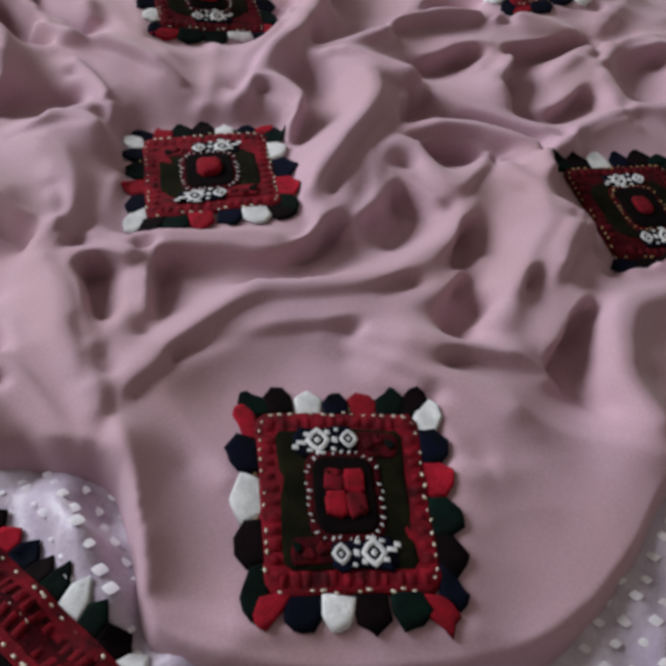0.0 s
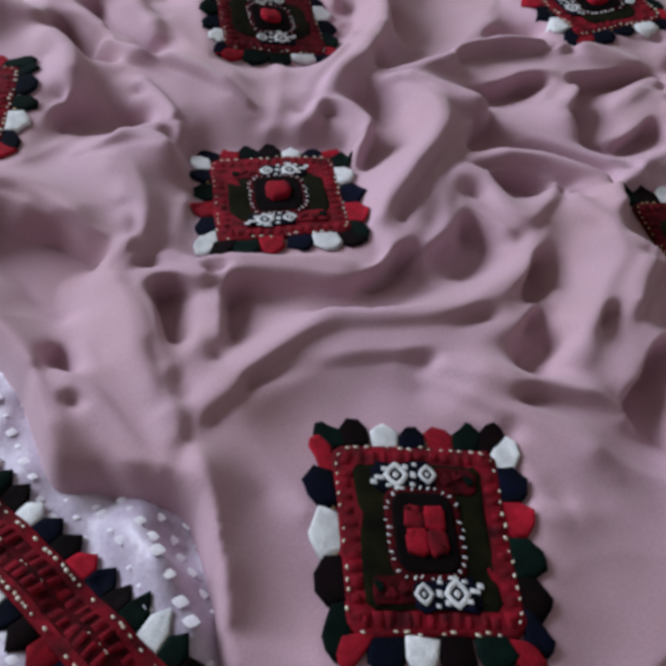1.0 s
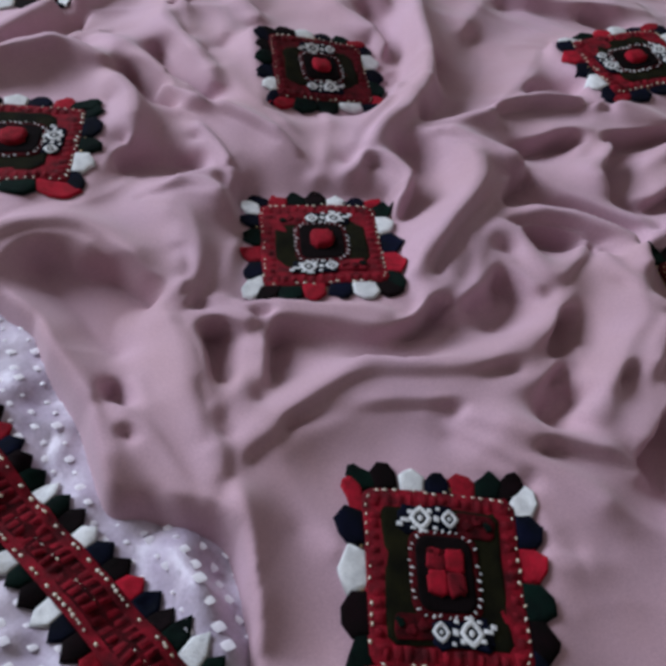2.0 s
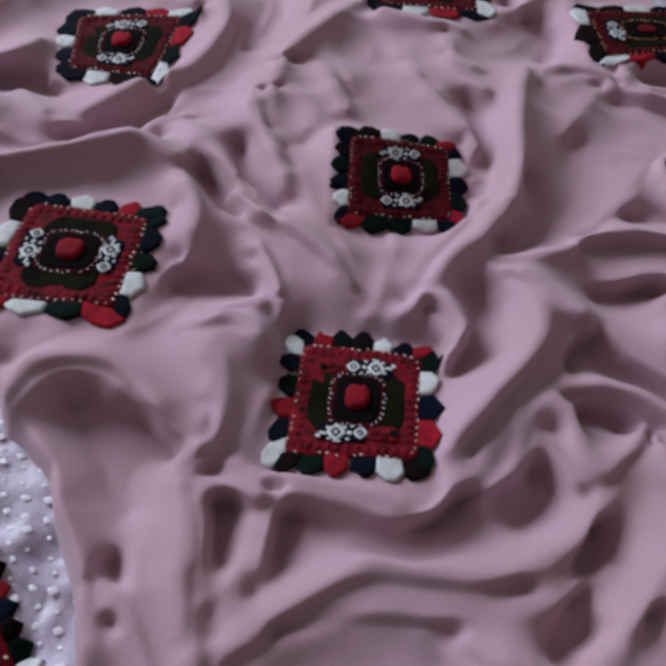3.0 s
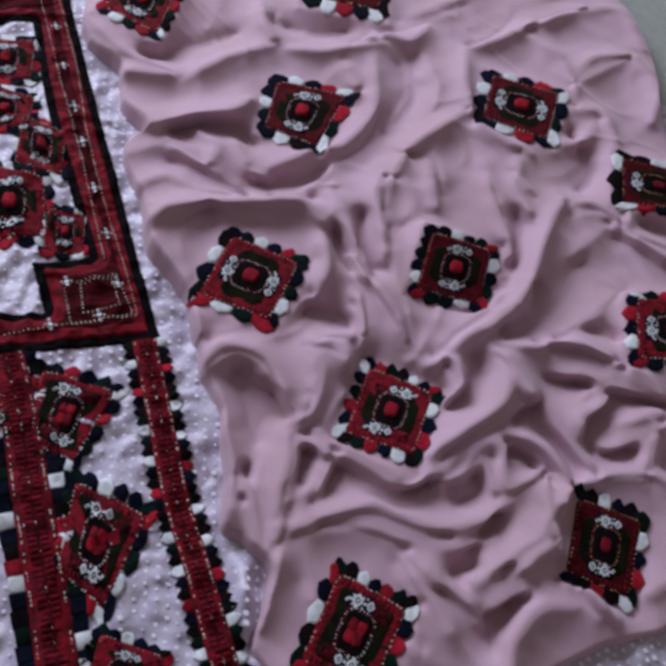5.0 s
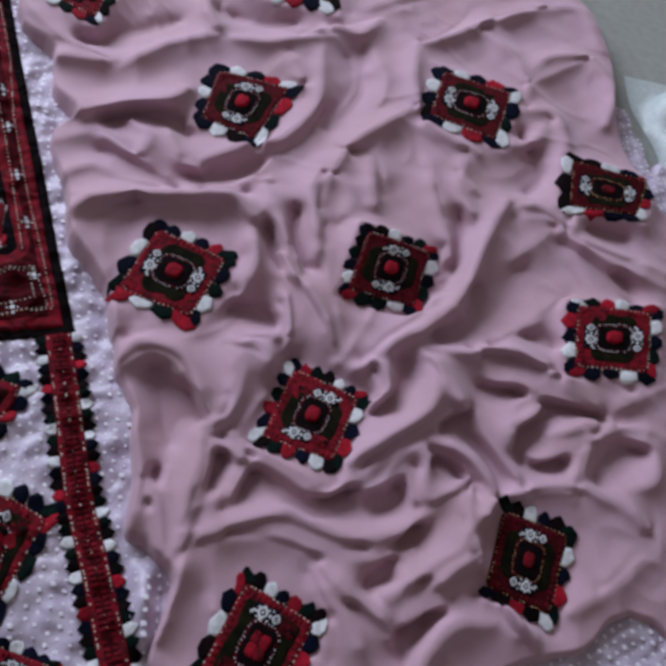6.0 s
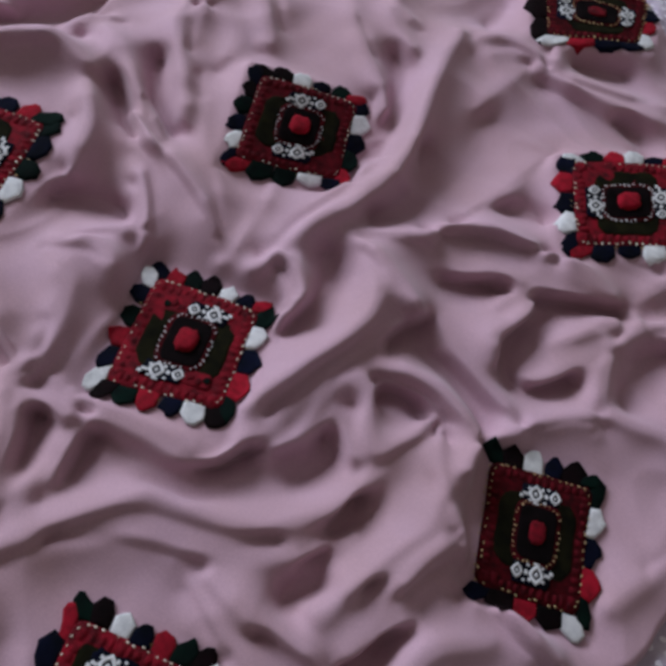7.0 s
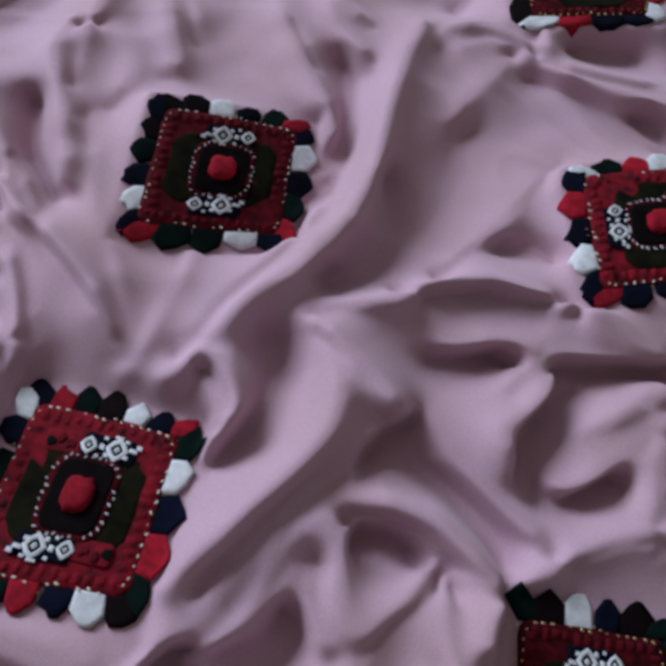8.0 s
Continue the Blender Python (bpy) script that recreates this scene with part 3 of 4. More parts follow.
UNDER = waves(GX, GY, 21, 0.13, 0.0016) + waves(GX, GY, 22, 0.03, 0.0012) + 0.0028 * creases(GX, GY, 0.03, 70) + 0.0014 * creases(GX, GY, 0.015, 75)
at, far, along = distance(spline(((-0.0, 0.277), (0.015, 0.258), (0.027, 0.242), (0.038, 0.226))), 0.02)
UNDER[at] += 0.013 * np.exp(-(far / 0.0075) ** 2) * np.sin(np.pi * along) ** 0.5      # a fold of the lining beside the hem
UNDER -= 0.008 * ((EDGE - 0.008) / 0.01).clip(0, 1)


def height(field, x, y):
    fx, fy = np.clip((x - X0) / STEP, 0, GX.shape[1] - 2), np.clip((y - Y0) / STEP, 0, GX.shape[0] - 2)
    i, j = fx.astype(int), fy.astype(int)
    u, v = fx - i, fy - j
    return (field[j, i] * (1 - u) + field[j, i + 1] * u) * (1 - v) + (field[j + 1, i] * (1 - u) + field[j + 1, i + 1] * u) * v


def sheet(name, field, keep, mat, label, category, kind="", every=1, lean=0.0):
    x, y, z, k = (GX + 0.55 * lean)[::every, ::every], (GY - 0.95 * lean)[::every, ::every], field[::every, ::every], keep[::every, ::every]
    index = np.full(x.shape, -1)
    index[k] = np.arange(k.sum())
    a, b, c, d = index[:-1, :-1], index[:-1, 1:], index[1:, 1:], index[1:, :-1]
    ok = (a >= 0) & (b >= 0) & (c >= 0) & (d >= 0)
    faces = np.stack([a[ok], b[ok], c[ok], d[ok]], 1)
    me = bpy.data.meshes.new(name)
    me.from_pydata(np.stack([x[k], y[k], z[k]], 1).tolist(), [], faces.tolist())
    me.polygons.foreach_set("use_smooth", [True] * len(me.polygons))
    me.materials.append(mat)
    return tagged(new(name, me), label, category, kind=kind)


sheet("pink_dress_cloth", CLOTH, EDGE > -0.012, PINK, "crumpled dusty-pink georgette cloth lying in soft folds", "cloth", lean=SAG)
LINING = spline((
    (-0.7, 1.2), (-0.7, -0.05), (0.65, -0.05), (0.65, 0.72), (0.202, 0.937), (0.172, 0.920), (0.165, 0.934), (0.110, 0.995), (0.079, 0.988), (-0.056, 1.117), (0.1, 1.2),
), 5)
LEDGE = inside(GX, GY, LINING)
UNDER = UNDER - 0.016 * (1 - ((LEDGE + 0.001) / 0.004).clip(0, 1))
lining = sheet("dotted_lining", UNDER, LEDGE > -0.006, LILAC, "lilac net lining with white woven dots, under the pink cloth", "cloth", every=2)


def dots():
    """The lining's woven dots, where it shows."""
    rng = np.random.default_rng(5)
    verts, faces = [], []
    a = np.array((0.0086, 0.0007))
    b = np.array((0.0043, 0.0068))
    for i in range(-130, 130):
        for j in range(0, 170):
            x, y = a * i + b * j + (-0.0043 * j + (j % 2) * 0.0043, 0) + rng.normal(0, 0.0004, 2)
            if not (X0 < x < X1 and Y0 < y < Y1):
                continue
            px, py = np.array([x]), np.array([y])
            if height(EDGE, px, py)[0] > 0.004 or height(LEDGE, px, py)[0] < 0.003:
                continue
            z = height(UNDER, px, py)[0]
            r = 0.0024 * (rng.uniform(0.85, 1.12) if x > 0.02 else rng.uniform(0.45, 1.05))
            t = rng.normal(0, 0.0004, 2)
            n = len(verts)
            for k in range(8):
                w, q = k * math.pi / 4, r * (1.0 if k % 2 == 0 else 0.82)
                verts.append((x + q * math.cos(w), y + q * 0.82 * math.sin(w), z + 0.0003))
            verts.append((x + t[0], y + t[1], z + 0.0007))
            faces += [(n + k, n + (k + 1) % 8, n + 8) for k in range(8)]
    tagged(part("woven_dots", verts, faces, DOT, lining), "small shiny white woven dots", kind="stuff")


dots()


# ---- embroidery ----
class Ground:
    """A patch of cloth with its own u, v: corners in the plan, laid on a field of heights."""

    def __init__(self, corners, field, lift=0.0):
        self.c, self.field, self.lift = np.array(corners, float), field, lift

    def __call__(self, u, v, up=0.0):
        s, t = (u + 1) / 2, (1 - v) / 2
        tl, tr, br, bl = self.c
        x, y = (tl * (1 - s) + tr * s) * (1 - t) + (bl * (1 - s) + br * s) * t
        z = float(height(self.field, np.array([x]), np.array([y]))[0])
        return (x, y, (max(z, 0.006) if self.field is CLOTH else z) + self.lift + up)


def pad(name, ground, outline, up, thick, mat, parent, label="", rings=(1.0, 0.97, 0.86, 0.5), wobble=0.0):
    """A stitched pad: an outline in u, v, with an upright edge and a softly raised top."""
    o = np.array(outline, float)
    mid = o.mean(0)
    o = o + np.random.default_rng(int(abs(mid.sum()) * 1e6) % 99991).normal(0, wobble, o.shape)
    lifts = (0.0, 0.75, 0.95, 1.0)
    verts, faces, n = [], [], len(o)
    for ring, lift in zip(rings, lifts):
        for p in o:
            q = mid + (p - mid) * ring
            verts.append(ground(q[0], q[1], up + thick * lift))
    verts.append(ground(mid[0], mid[1], up + thick * 1.02))
    for k in range(len(rings) - 1):
        faces += [(k * n + i, k * n + (i + 1) % n, (k + 1) * n + (i + 1) % n, (k + 1) * n + i) for i in range(n)]
    k = (len(rings) - 1) * n
    faces += [(k + i, k + (i + 1) % n, k + n) for i in range(n)]
    return part(name, verts, faces, mat, parent, label)


def rounded(hu, hv, r, n=5, cu=0.0, cv=0.0, fill=3):
    """A rectangle with round corners, its sides cut into short pieces so that it can bend."""
    out = []
    for sx, sy, a0 in ((1, 1, 0), (-1, 1, 90), (-1, -1, 180), (1, -1, 270)):
        for k in range(n):
            a = radians(a0 + 90 * k / (n - 1))
            out.append((cu + sx * (hu - r) + r * math.cos(a), cv + sy * (hv - r) + r * math.sin(a)))
    full = []
    for a, b in zip(out, out[1:] + out[:1]):
        m = fill if math.hypot(b[0] - a[0], b[1] - a[1]) > 0.5 else 1
        full += [(a[0] + (b[0] - a[0]) * k / m, a[1] + (b[1] - a[1]) * k / m) for k in range(m)]
    return full


def beads(name, ground, spots, size, up, mat, parent, label="", long=1.0):
    """Many small beads: spots are (u, v, angle)."""
    rng = np.random.default_rng(len(spots))
    verts, faces = [], []
    for u, v, ang in spots:
        if rng.random() < 0.14:
            continue
        ang += rng.normal(0, 0.25)
        c, s = math.cos(ang), math.sin(ang)
        k = size * rng.uniform(0.6, 1.15)
        x, y, z = ground(u + rng.normal(0, 0.012), v + rng.normal(0, 0.012), up)
        n = len(verts)
        for a, b, h in ((1, 0, 0), (0.5, 0.8, 0), (-0.5, 0.8, 0), (-1, 0, 0), (-0.5, -0.8, 0), (0.5, -0.8, 0)):
            a, b = a * k * long, b * k
            verts.append((x + a * c - b * s, y + a * s + b * c, z))
        for a, b, h in ((0.5, 0, 0.8), (-0.5, 0, 0.8)):
            a = a * k * long
            verts.append((x + a * c, y + a * s, z + h * k))
        faces += [(n, n + 1, n + 6), (n + 1, n + 2, n + 7, n + 6), (n + 2, n + 3, n + 7), (n + 3, n + 4, n + 7), (n + 4, n + 5, n + 6, n + 7), (n + 5, n, n + 6)]
    return tagged(part(name, verts, faces, mat, parent, label), kind="stuff")


def ring_spots(hu, hv, r, count):
    line = rounded(hu, hv, r, 5, fill=8)
    p = np.array(line + line[:1])
    d = np.r_[0, np.cumsum(np.hypot(*np.diff(p, axis=0).T))]
    out = []
    for k in range(count):
        w = d[-1] * k / count
        u, v = np.interp(w, d, p[:, 0]), np.interp(w, d, p[:, 1])
        u2, v2 = np.interp(min(w + 0.02, d[-1]), d, p[:, 0]), np.interp(min(w + 0.02, d[-1]), d, p[:, 1])
        out.append((u, v, math.atan2(v2 - v, u2 - u)))
    return out


def eye_motif(ground, cu, cv, flip, parent, up):
    """White thread: a large and a small diamond ring with sprigs between them."""
    verts, faces = [], []

    def ring(u, v, ro, ri, n=8):
        k = len(verts)
        for i in range(n):
            a = 2 * math.pi * i / n
            for r, lift in ((ro, 0.0), ((ro + ri) / 2, 0.0006), (ri, 0.0)):
                w = r * (1 + 0.10 * math.cos(4 * a))
                verts.append(ground(u + w * math.cos(a), v + w * math.sin(a), up + lift))
        for i in range(n):
            j = (i + 1) % n
            for s in (0, 1):
                faces.append((k + 3 * i + s, k + 3 * j + s, k + 3 * j + s + 1, k + 3 * i + s + 1))

    def dab(u, v, du, dv):
        k = len(verts)
        for a, b in ((-1, -0.6), (1, -1), (1, 0.7), (-0.8, 1)):
            verts.append(ground(u + a * du, v + b * dv, up))
        verts.append(ground(u, v, up + 0.0006))
        faces.extend((k + i, k + (i + 1) % 4, k + 4) for i in range(4))

    f = flip
    ring(cu - 0.10 * f, cv, 0.138, 0.075)
    ring(cu - 0.10 * f, cv, 0.038, 0.0)
    ring(cu + 0.27 * f, cv + 0.01 * f, 0.105, 0.055)
    ring(cu + 0.27 * f, cv + 0.01 * f, 0.028, 0.0)
    for u, v, du, dv in ((-0.30, -0.03, 0.07, 0.035), (-0.37, -0.08, 0.045, 0.04), (-0.22, 0.07, 0.05, 0.035), (0.02, 0.09, 0.035, 0.04),
                         (0.10, 0.0, 0.04, 0.05), (0.13, 0.12, 0.03, 0.03), (0.08, -0.11, 0.035, 0.03), (-0.08, -0.15, 0.07, 0.025), (-0.2, -0.12, 0.04, 0.025)):
        dab(cu + u * f, cv + v * f, du * 0.85, dv * 0.8)
    part("eye_motif", verts, faces, WHITE, parent, "white thread motif of two ringed eyes")["kind"] = "stuff"


def petal_outline(side, at, width, root, tip, rng):
    """A five-sided petal on one of the four sides, in u, v."""
    shape = ((-0.48, 0), (0.48, 0), (0.54, 0.62), (0.2, 0.96), (0, 1.02), (-0.2, 0.96), (-0.54, 0.62))
    out = []
    for a, b in shape:
        s, d = at * (1 + 0.07 * b - (0.10 if abs(at) > 0.8 else 0) * (1 - b)) + a * width + rng.normal(0, 0.02), root + (tip - root) * b + rng.normal(0, 0.02)
        out.append(((s, d), (d, -s), (-s, -d), (-d, s))[side])
    return out[::-1]


def tongues(ground, side, up, mat, parent, rng):
    """Rows of satin stitch along one side of the red band, each a short raised tongue."""
    verts, faces = [], []
    for at in np.arange(-0.80, 0.81, 0.145):
        at, w, deep = at + rng.normal(0, 0.012), rng.uniform(0.036, 0.062), rng.uniform(0.74, 0.82)
        n = len(verts)
        for a, b, h in ((-1, 0, 0), (1, 0, 0), (0.9, 1, 0), (-0.9, 1, 0), (-0.5, 0.12, 1), (0.5, 0.12, 1), (0.5, 0.85, 1), (-0.5, 0.85, 1)):
            s, d = at + a * w, deep + (0.915 - deep) * b
            u, v = ((s, d), (d, -s), (-s, -d), (-d, s))[side]
            verts.append(ground(u, v, up + 0.0001 + 0.0007 * h))
        faces += [(n, n + 1, n + 5, n + 4), (n + 1, n + 2, n + 6, n + 5), (n + 2, n + 3, n + 7, n + 6), (n + 3, n, n + 4, n + 7), (n + 4, n + 5, n + 6, n + 7)]
    tagged(part("satin_stitching", verts, faces, mat, parent, "short tongues of red satin stitch"), kind="stuff")


def embroidered_square(corners, sides, field, label, dark=0, quartered=False, seed=0, shift=0.0):
    rng = np.random.default_rng(seed)
    ground = Ground(corners, field, 0.0006)
    c = np.array(corners).mean(0)
    top = new("embroidered_square")
    tagged(top, label, "embroidery", "embroidered squares on the cloth")
    # The pieces are built at their places; the thing itself stays at the origin.
    felt = (RED, DEEP, BROWN)[dark]
    pad("felt_base", ground, rounded(1.0, 1.0, 0.2), 0.0, 0.0017, felt, top, rings=(1.0, 0.985, 0.93, 0.5), wobble=0.014)
    for side, colours in enumerate(sides):
        n = len(colours)
        for k, col in enumerate(colours):
            w = 2.30 / n
            at = -1.15 + w * (k + 0.5)
            tip = 1.31 + rng.uniform(-0.06, 0.06) - 0.05 * at ** 4
            o = petal_outline(side, at, w * rng.uniform(0.9, 1.1), 0.95, tip, rng)
            pad("petal", ground, o, -0.0002 + 0.0003 * (k % 2), 0.0015, PETAL[col], top, rings=(1.0, 0.93, 0.75, 0.4))
    up = 0.0015
    pad("inner_panel", ground, rounded(0.76, 0.77 if quartered else 0.60, 0.12 if quartered else 0.30), up, 0.0005, DARK, top, "dark olive stitched panel", rings=(1.0, 0.98, 0.9, 0.5), wobble=0.014)
    up2 = up + 0.0005
    for su in (1, -1):
        pad("navy_block", ground, rounded(0.36, 0.15, 0.06, 3, shift * su, 0.61 * su), up2, 0.0006, NAVY, top, wobble=0.022)
        eye_motif(ground, shift * su, 0.61 * su, su if shift <= 0 else -su, top, up2 + 0.0009)
        if shift:
            away = -math.copysign(1, shift)
            pad("flower_block", ground, rounded(0.26, 0.13, 0.06, 3, 0.42 * su * away, 0.58 * su), up2, 0.0004, BROWN if quartered else felt, top, wobble=0.014)
            for du, dv in ((0.33, -0.03), (0.47, 0.02), (0.60, -0.04)):
                pad("flower", ground, rounded(0.055, 0.055, 0.04, 3, du * su * away, (0.60 + dv) * su), up2 + 0.0005, 0.0005, DEEP if du < 0.5 else GREEN, top, wobble=0.012)
    for side in range(4):
        tongues(ground, side, up, RED if dark == 0 else DEEP, top, rng)
    pad("ring_band", ground, rounded(0.44, 0.50, 0.2), up2, 0.0007, BROWN, top, rings=(1.0, 0.98, 0.9, 0.5))
    pad("centre_ground", ground, rounded(0.36, 0.42, 0.16), up2 + 0.0006, 0.0006, BLACK, top, rings=(1.0, 0.98, 0.9, 0.5))
    if quartered:
        for su, sv in ((1, 1), (1, -1), (-1, -1), (-1, 1)):
            pad("centre_lobe", ground, rounded(0.12, 0.13, 0.06, 4, 0.115 * su, 0.125 * sv), up2 + 0.001, 0.0013, RED if su * sv < 0 else BRIGHT, top, wobble=0.012)
    elif dark < 2:
        pad("centre_tuft", ground, rounded(0.19, 0.21, 0.15, 5), up2 + 0.001, 0.0030, BRIGHT, top, "raised red thread tuft", rings=(1.0, 0.92, 0.7, 0.35), wobble=0.016)
    else:
        pad("centre_tuft", ground, rounded(0.15, 0.18, 0.12, 5), up2 + 0.001, 0.0014, RED, top, "small red thread tuft", wobble=0.012)
    scale = float(np.linalg.norm(ground.c[0] - ground.c[2])) / 2.83
    white, gold = (GOLD, GOLD) if dark == 2 else (BEAD, GOLD)
    beads("bead_border", ground, ring_spots(0.955, 0.955, 0.22, 58), 0.017 * scale, up + 0.0002, white, top, "row of pale beads", 1.7)
    beads("bead_edging", ground, ring_spots(1.03, 1.03, 0.2, 64), 0.018 * scale, up - 0.001, gold, top, "row of dull gold beads", 1.5)
    beads("bead_ring", ground, [(u, v, a + 1.2) for u, v, a in ring_spots(0.42, 0.46, 0.24, 34)], 0.015 * scale, up2 + 0.0007, GOLD if dark == 2 else WHITE, top, "ring of white stitches", 1.9)
    return top


ON_CLOTH = "red embroidered square with petal edging on the pink cloth"
ON_LINING = "red embroidered square with petal edging on the dotted lining"
for n, (corners, sides, place, dark, _) in enumerate(SQUARES):
    embroidered_square(corners, sides, CLOTH if place else UNDER, ON_CLOTH if place else ON_LINING, dark, n in (0, 12, 13), n, {0: -0.16, 12: -0.16, 13: -0.16, 1: 0.16}.get(n, 0.0))


# ---- embroidered bands on the lining ----
class Along:
    """A strip of cloth along a line: u runs in metres along it, v from -1 to 1 across it."""

    def __init__(self, line, half, field, lift=0.0):
        self.p, self.half, self.field, self.lift = np.array(line), half, field, lift
        self.d = np.r_[0, np.cumsum(np.hypot(*np.diff(self.p, axis=0).T))]
        self.length = self.d[-1]

    def __call__(self, u, v, up=0.0):
        w = min(max(u, 0.0), self.length - 1e-6)
        a = np.array([np.interp(w, self.d, self.p[:, k]) for k in (0, 1)])
        b = np.array([np.interp(min(w + 0.004, self.length), self.d, self.p[:, k]) - np.interp(max(w - 0.004, 0), self.d, self.p[:, k]) for k in (0, 1)])
        b /= np.linalg.norm(b)
        x, y = a + np.array((-b[1], b[0])) * self.half * v + b * (u - w)
        return (x, y, float(height(self.field, np.array([x]), np.array([y]))[0]) + self.lift + up)


def ribbon(name, ground, v0, v1, up, thick, mat, parent, label="", step=0.006):
    """A flat woven ribbon from v0 to v1 across the strip, with rounded edges."""
    n = max(2, int(ground.length / step))
    section = ((v0, 0.0), (v0 + 0.03, 0.8), ((v0 + v1) / 2, 1.0), (v1 - 0.03, 0.8), (v1, 0.0))
    verts = [ground(ground.length * i / n, v, up + thick * h) for i in range(n + 1) for v, h in section]
    m = len(section)
    faces = [(i * m + k, i * m + k + 1, (i + 1) * m + k + 1, (i + 1) * m + k) for i in range(n) for k in range(m - 1)]
    return part(name, verts, [f[::-1] for f in faces], mat, parent, label)


def bars(ground, parent):
    # rows of raised red satin stitch across the dark middle of the strip
    rng = np.random.default_rng(31)
    verts, faces = [], []
    for u in np.arange(0.003, ground.length - 0.003, 0.0042):
        for v0, v1 in ((-0.52, -0.06), (0.06, 0.52)):
            n, w = len(verts), rng.uniform(0.0009, 0.0014)
            v0, v1 = v0 + rng.normal(0, 0.03), v1 + rng.normal(0, 0.03)
            for a, v, h in ((-1, v0, 0), (1, v0, 0), (1, v1, 0), (-1, v1, 0), (-0.5, v0 * 0.8 + v1 * 0.2, 1), (0.5, v0 * 0.8 + v1 * 0.2, 1), (0.5, v0 * 0.2 + v1 * 0.8, 1), (-0.5, v0 * 0.2 + v1 * 0.8, 1)):
                verts.append(ground(u + a * w, v, 0.0027 + 0.0007 * h))
            faces += [(n, n + 1, n + 5, n + 4), (n + 1, n + 2, n + 6, n + 5), (n + 2, n + 3, n + 7, n + 6), (n + 3, n, n + 4, n + 7), (n + 4, n + 5, n + 6, n + 7)]
    tagged(part("satin_stitching", verts, faces, RED, parent, "rows of raised red satin stitch"), kind="stuff")


def embroidered_strip(points, half, colours, label, petal=0.0085, reach=0.0088, square=False):
    line = spline(points, 10)
    ground = Along(line, half, UNDER, 0.0006)
    top = tagged(new("embroidered_strip"), label, "embroidery", "embroidered strips on the lining")
    ribbon("red_ribbon", ground, -1.0, 1.0, 0.0, 0.0022, RED, top)
    ribbon("dark_line", ground, -0.55, 0.55, 0.0016, 0.0012, BROWN, top)
    bars(ground, top)
    n = int(ground.length / petal)
    for side in (1, -1):
        for k in range(n):
            u = petal * (k + 0.5)
            tip = 1.0 + reach / half * (0.92 + 0.16 * ((k * 7) % 5) / 4)
            w = petal * 0.52
            if square:
                o = [(u - w, 0.95), (u + w, 0.95), (u + w, tip * 0.97), (u - w, tip)]
            else:
                o = [(u - w, 0.95), (u + w, 0.95), (u + w, 1 + (tip - 1) * 0.55), (u, tip), (u - w, 1 + (tip - 1) * 0.55)]
            o = [(a, b * side) for a, b in o]
            if side > 0:
                o = o[::-1]
            pad("petal", ground, o[::-1] if side < 0 else o[::-1], 0.0, 0.0018, PETAL[colours[(k + (2 if side > 0 else 0)) % len(colours)]], top, rings=(1.0, 0.93, 0.75, 0.4))
    for v in (-0.80, 0.0, 0.80):
        m = int(ground.length / 0.0029)
        spots = []
        for k in range(m):
            u = 0.0029 * (k + 0.5)
            a, b = ground(u, v), ground(u + 0.002, v)
            spots.append((u, v, math.atan2(b[1] - a[1], b[0] - a[0])))
        beads("bead_row", ground, spots, 0.00068, 0.0022, BEAD, top, "row of small pale beads", 1.4)
    return top


embroidered_strip(((-0.1590, 0.3780), (-0.1090, 0.3310), (-0.0620, 0.2860), (-0.0130, 0.2470), (0.0370, 0.2050), (0.0740, 0.1760)), 0.0098, "gmwnmrnmgw", "long red beaded strip with petal edging on the dotted lining")
embroidered_strip(((-0.2310, 0.3020), (-0.1840, 0.2650), (-0.1400, 0.2250), (-0.0950, 0.1860), (-0.0540, 0.1490), (-0.0270, 0.1270), (0.0000, 0.1030)), 0.0135, "nwnmrwnmgn", "wide red beaded strip edged with square tabs on the lining", 0.0115, 0.0105, True)


def laid(name, depth, lift, mat, parent, label=""):
    """A piece of felt on the lining, wherever depth is above zero."""
    s = (depth / 0.003).clip(0, 1)
    keep = depth > -0.003
    z = UNDER + lift * np.sqrt(s) - 0.004 * (1 - s) ** 3
    ob = sheet(name, z, keep, mat, label, "")
    ob.parent = parent
    if "category" in ob:
        del ob["category"]
    return ob


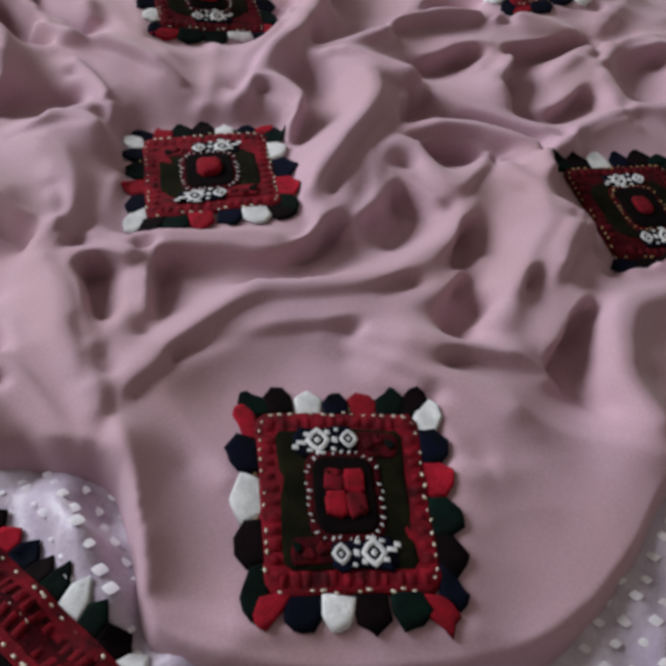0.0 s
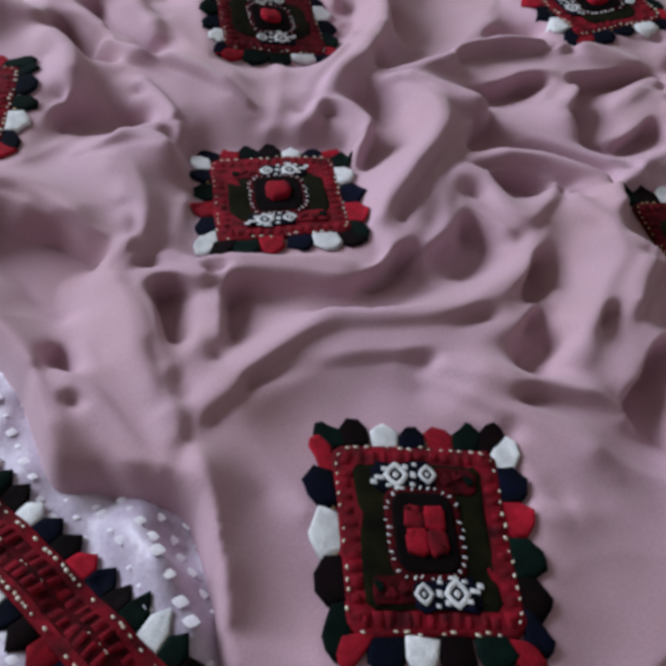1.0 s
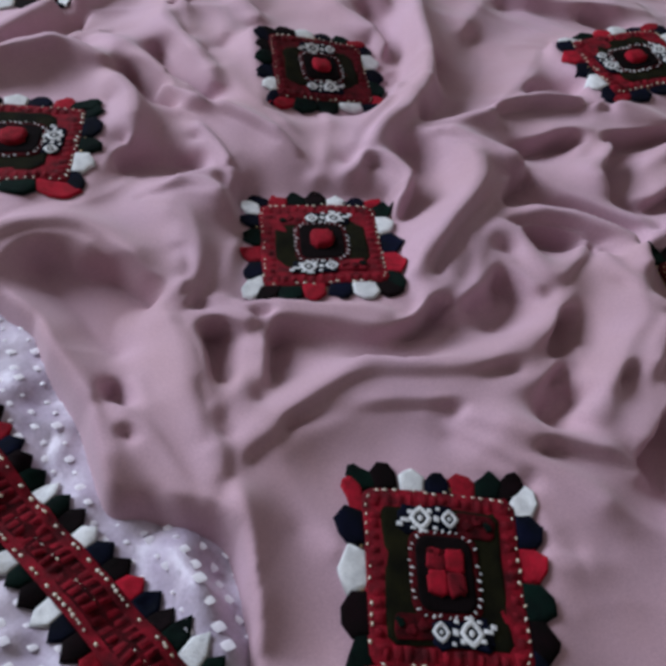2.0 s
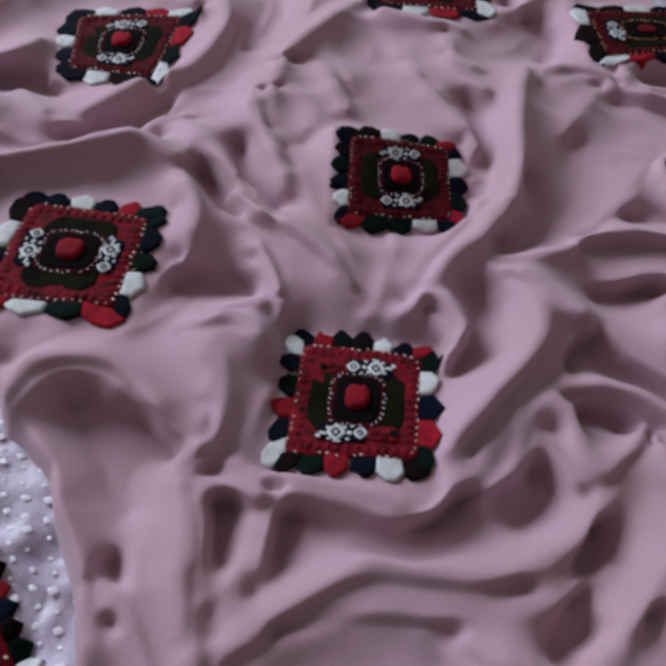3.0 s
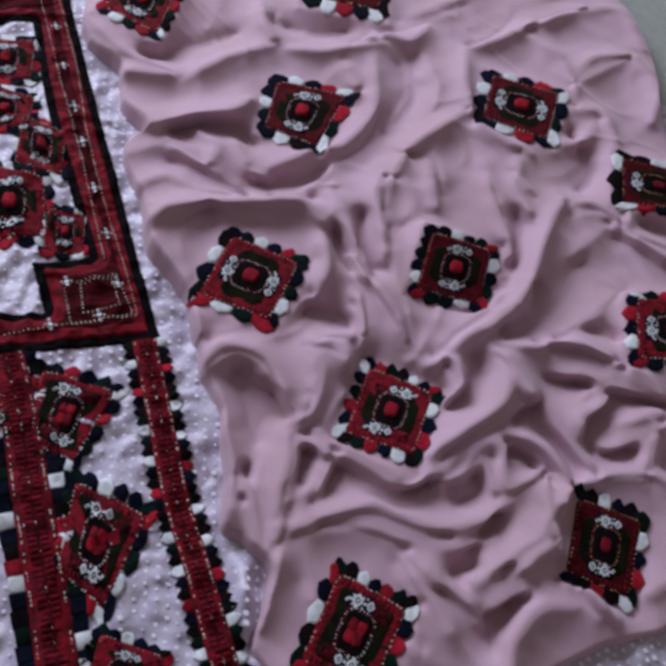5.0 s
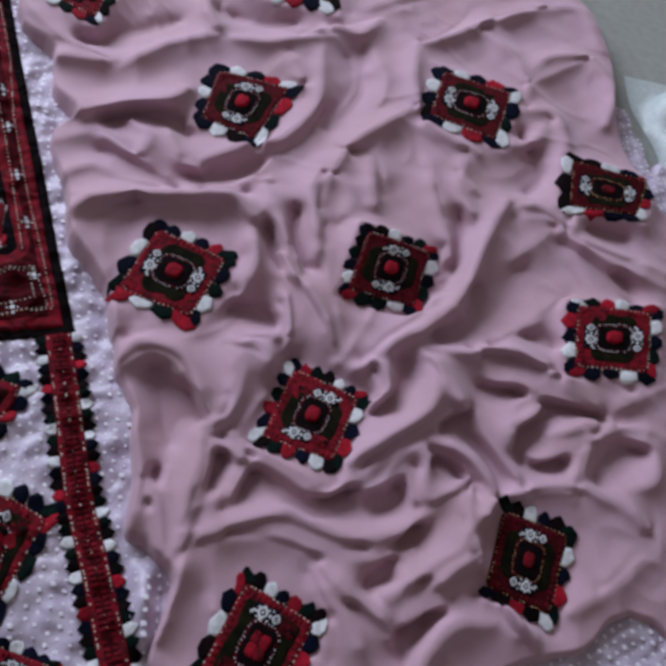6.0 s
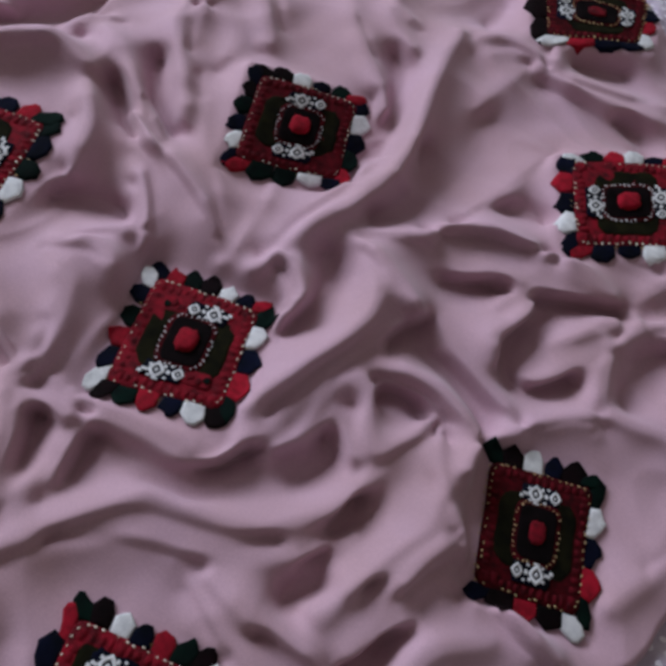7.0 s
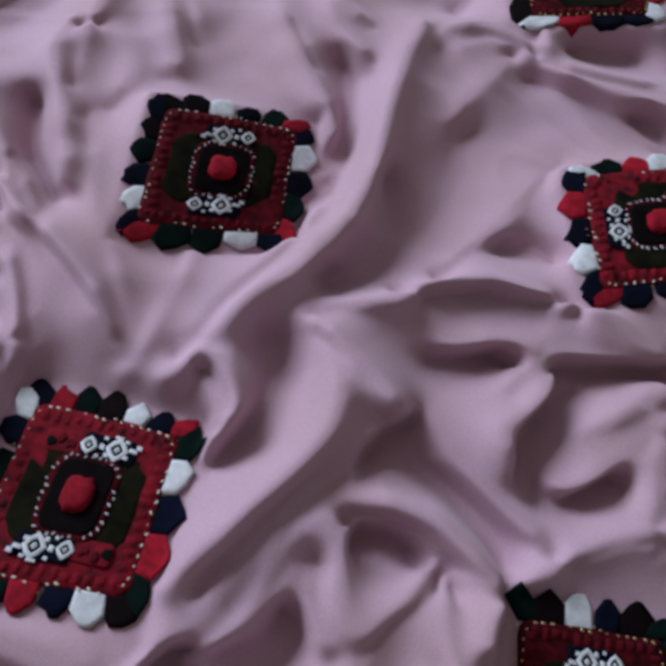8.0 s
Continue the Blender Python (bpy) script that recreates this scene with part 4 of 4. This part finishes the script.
def yoke():
    outline = np.array(((-0.5790, 0.8060), (-0.4590, 0.6560), (-0.3770, 0.5840), (-0.3180, 0.5330), (-0.2640, 0.4870), (-0.2120, 0.4410), (-0.1460, 0.3860), (-0.1830, 0.3500), (-0.2240, 0.3070), (-0.2970, 0.2370), (-0.3340, 0.2740), (-0.2620, 0.3290), (-0.2380, 0.3510), (-0.2770, 0.3820), (-0.2450, 0.4150), (-0.3050, 0.4630), (-0.3550, 0.5020), (-0.4130, 0.5530), (-0.4680, 0.6060), (-0.5620, 0.5100), (-0.7130, 0.6660)))
    depth = inside(GX, GY, outline)
    top = tagged(new("embroidered_yoke"), "red and black embroidered yoke panel with beaded rows on lining", "embroidery")
    laid("black_border", depth, 0.0022, BLACK, top, "black velvet border")
    laid("red_field", depth - 0.0075, 0.0036, RED, top, "deep red stitched field")
    laid("dark_stripe", depth - 0.0165, 0.0044, BROWN, top, "dark stitched middle stripe")

    def flat(u, v, up=0.0):
        return (u, v, float(height(UNDER, np.array([u]), np.array([v]))[0]) + up)

    for points in (((-0.4800, 0.6350), (-0.4110, 0.5750), (-0.3690, 0.5400), (-0.3270, 0.5050), (-0.2850, 0.4680), (-0.2270, 0.4160)), ((-0.4670, 0.6470), (-0.3880, 0.5790), (-0.3340, 0.5240), (-0.2940, 0.4890), (-0.2580, 0.4590), (-0.2150, 0.4250), (-0.1760, 0.3920), (-0.1980, 0.3700), (-0.2210, 0.3420), (-0.2460, 0.3100)), ((-0.2420, 0.3810), (-0.2130, 0.4120), (-0.1800, 0.3910), (-0.2110, 0.3530), (-0.2420, 0.3810)), ((-0.2310, 0.3890), (-0.2140, 0.4080), (-0.1920, 0.3900), (-0.2110, 0.3680), (-0.2310, 0.3890))):
        line = Along(np.array(points), 1, UNDER)
        spots = []
        for k in range(int(line.length / 0.0036)):
            a, b = line(0.0036 * k, 0), line(0.0036 * k + 0.002, 0)
            spots.append((a[0], a[1], math.atan2(b[1] - a[1], b[0] - a[0])))
        rng = np.random.default_rng(len(spots))
        verts, faces = [], []
        for x, y, ang in spots:
            c, s, r, n = math.cos(ang), math.sin(ang), 0.0009 * rng.uniform(0.8, 1.2), len(verts)
            z = flat(x, y, 0.0046)[2]
            for a, b, h in ((1.0, 0, 0), (0, 0.8, 0), (-1.0, 0, 0), (0, -0.8, 0), (0, 0, 0.9)):
                verts.append((x + (a * c - b * s) * r, y + (a * s + b * c) * r, z + h * r))
            faces += [(n + k, n + (k + 1) % 4, n + 4) for k in range(4)]
        tagged(part("bead_row", verts, faces, BEAD, top, "row of small pale beads"), kind="stuff")
    for x, y in ((-0.4440, 0.6140), (-0.4040, 0.5770), (-0.3620, 0.5420), (-0.3270, 0.5100), (-0.2870, 0.4760), (-0.2470, 0.4430), (-0.2410, 0.3840), (-0.2080, 0.4070), (-0.2000, 0.3740), (-0.2230, 0.3430)):
        g = Ground(((x - 0.007, y + 0.007), (x + 0.007, y + 0.007), (x + 0.007, y - 0.007), (x - 0.007, y - 0.007)), UNDER, 0.0048)
        verts, faces = [], []
        for a, b, r in ((0, 0, 0.35), (-0.5, 0.4, 0.22), (0.5, -0.45, 0.25), (0.5, 0.3, 0.15), (-0.45, -0.35, 0.15)):
            n = len(verts)
            verts += [g(a + r * math.cos(w), b + r * math.sin(w) * 0.8) for w in np.arange(6) * math.pi / 3]
            verts.append(g(a, b, 0.0008))
            faces += [(n + k, n + (k + 1) % 6, n + 6) for k in range(6)]
        tagged(part("thread_motif", verts, faces, WHITE, top, "small white thread flower"), kind="stuff")
    return top


yoke()


# ---- beside the dress ----
def white_bag():
    """A crumpled white plastic bag lying on the floor."""
    rng = np.random.default_rng(12)
    n, m = 70, 46
    verts, faces = [], []
    for i in range(n):
        for j in range(m):
            u, v = i / (n - 1) * 2 - 1, j / (m - 1) * 2 - 1
            edge = max(0.0, 1 - (abs(u) ** 3 + abs(v) ** 3))
            p = Vector((u * 2.2, v * 1.6, 0.4))
            crease = abs(noise.noise(p * 1.1)) + 0.35 * abs(noise.noise(p * 2.3))
            z = -0.010 + (0.055 * edge ** 0.5) * (0.5 + 0.9 * crease) if edge > 0 else -0.011
            wob = 1 + 0.10 * noise.noise(Vector((u * 1.5, v * 1.5, 3)))
            verts.append((u * 0.19 * wob, v * 0.15 * wob, z))
    faces = [(i * m + j, (i + 1) * m + j, (i + 1) * m + j + 1, i * m + j + 1) for i in range(n - 1) for j in range(m - 1)]
    ob = part("plastic_bag", verts, faces, SHEET)
    ob.matrix_world = pose(*BAG, 0, 0, 35)
    tagged(ob, "crumpled translucent white plastic bag lying on the floor", "bag")


BAG = (0.335, 1.05, 0.0)
white_bag()
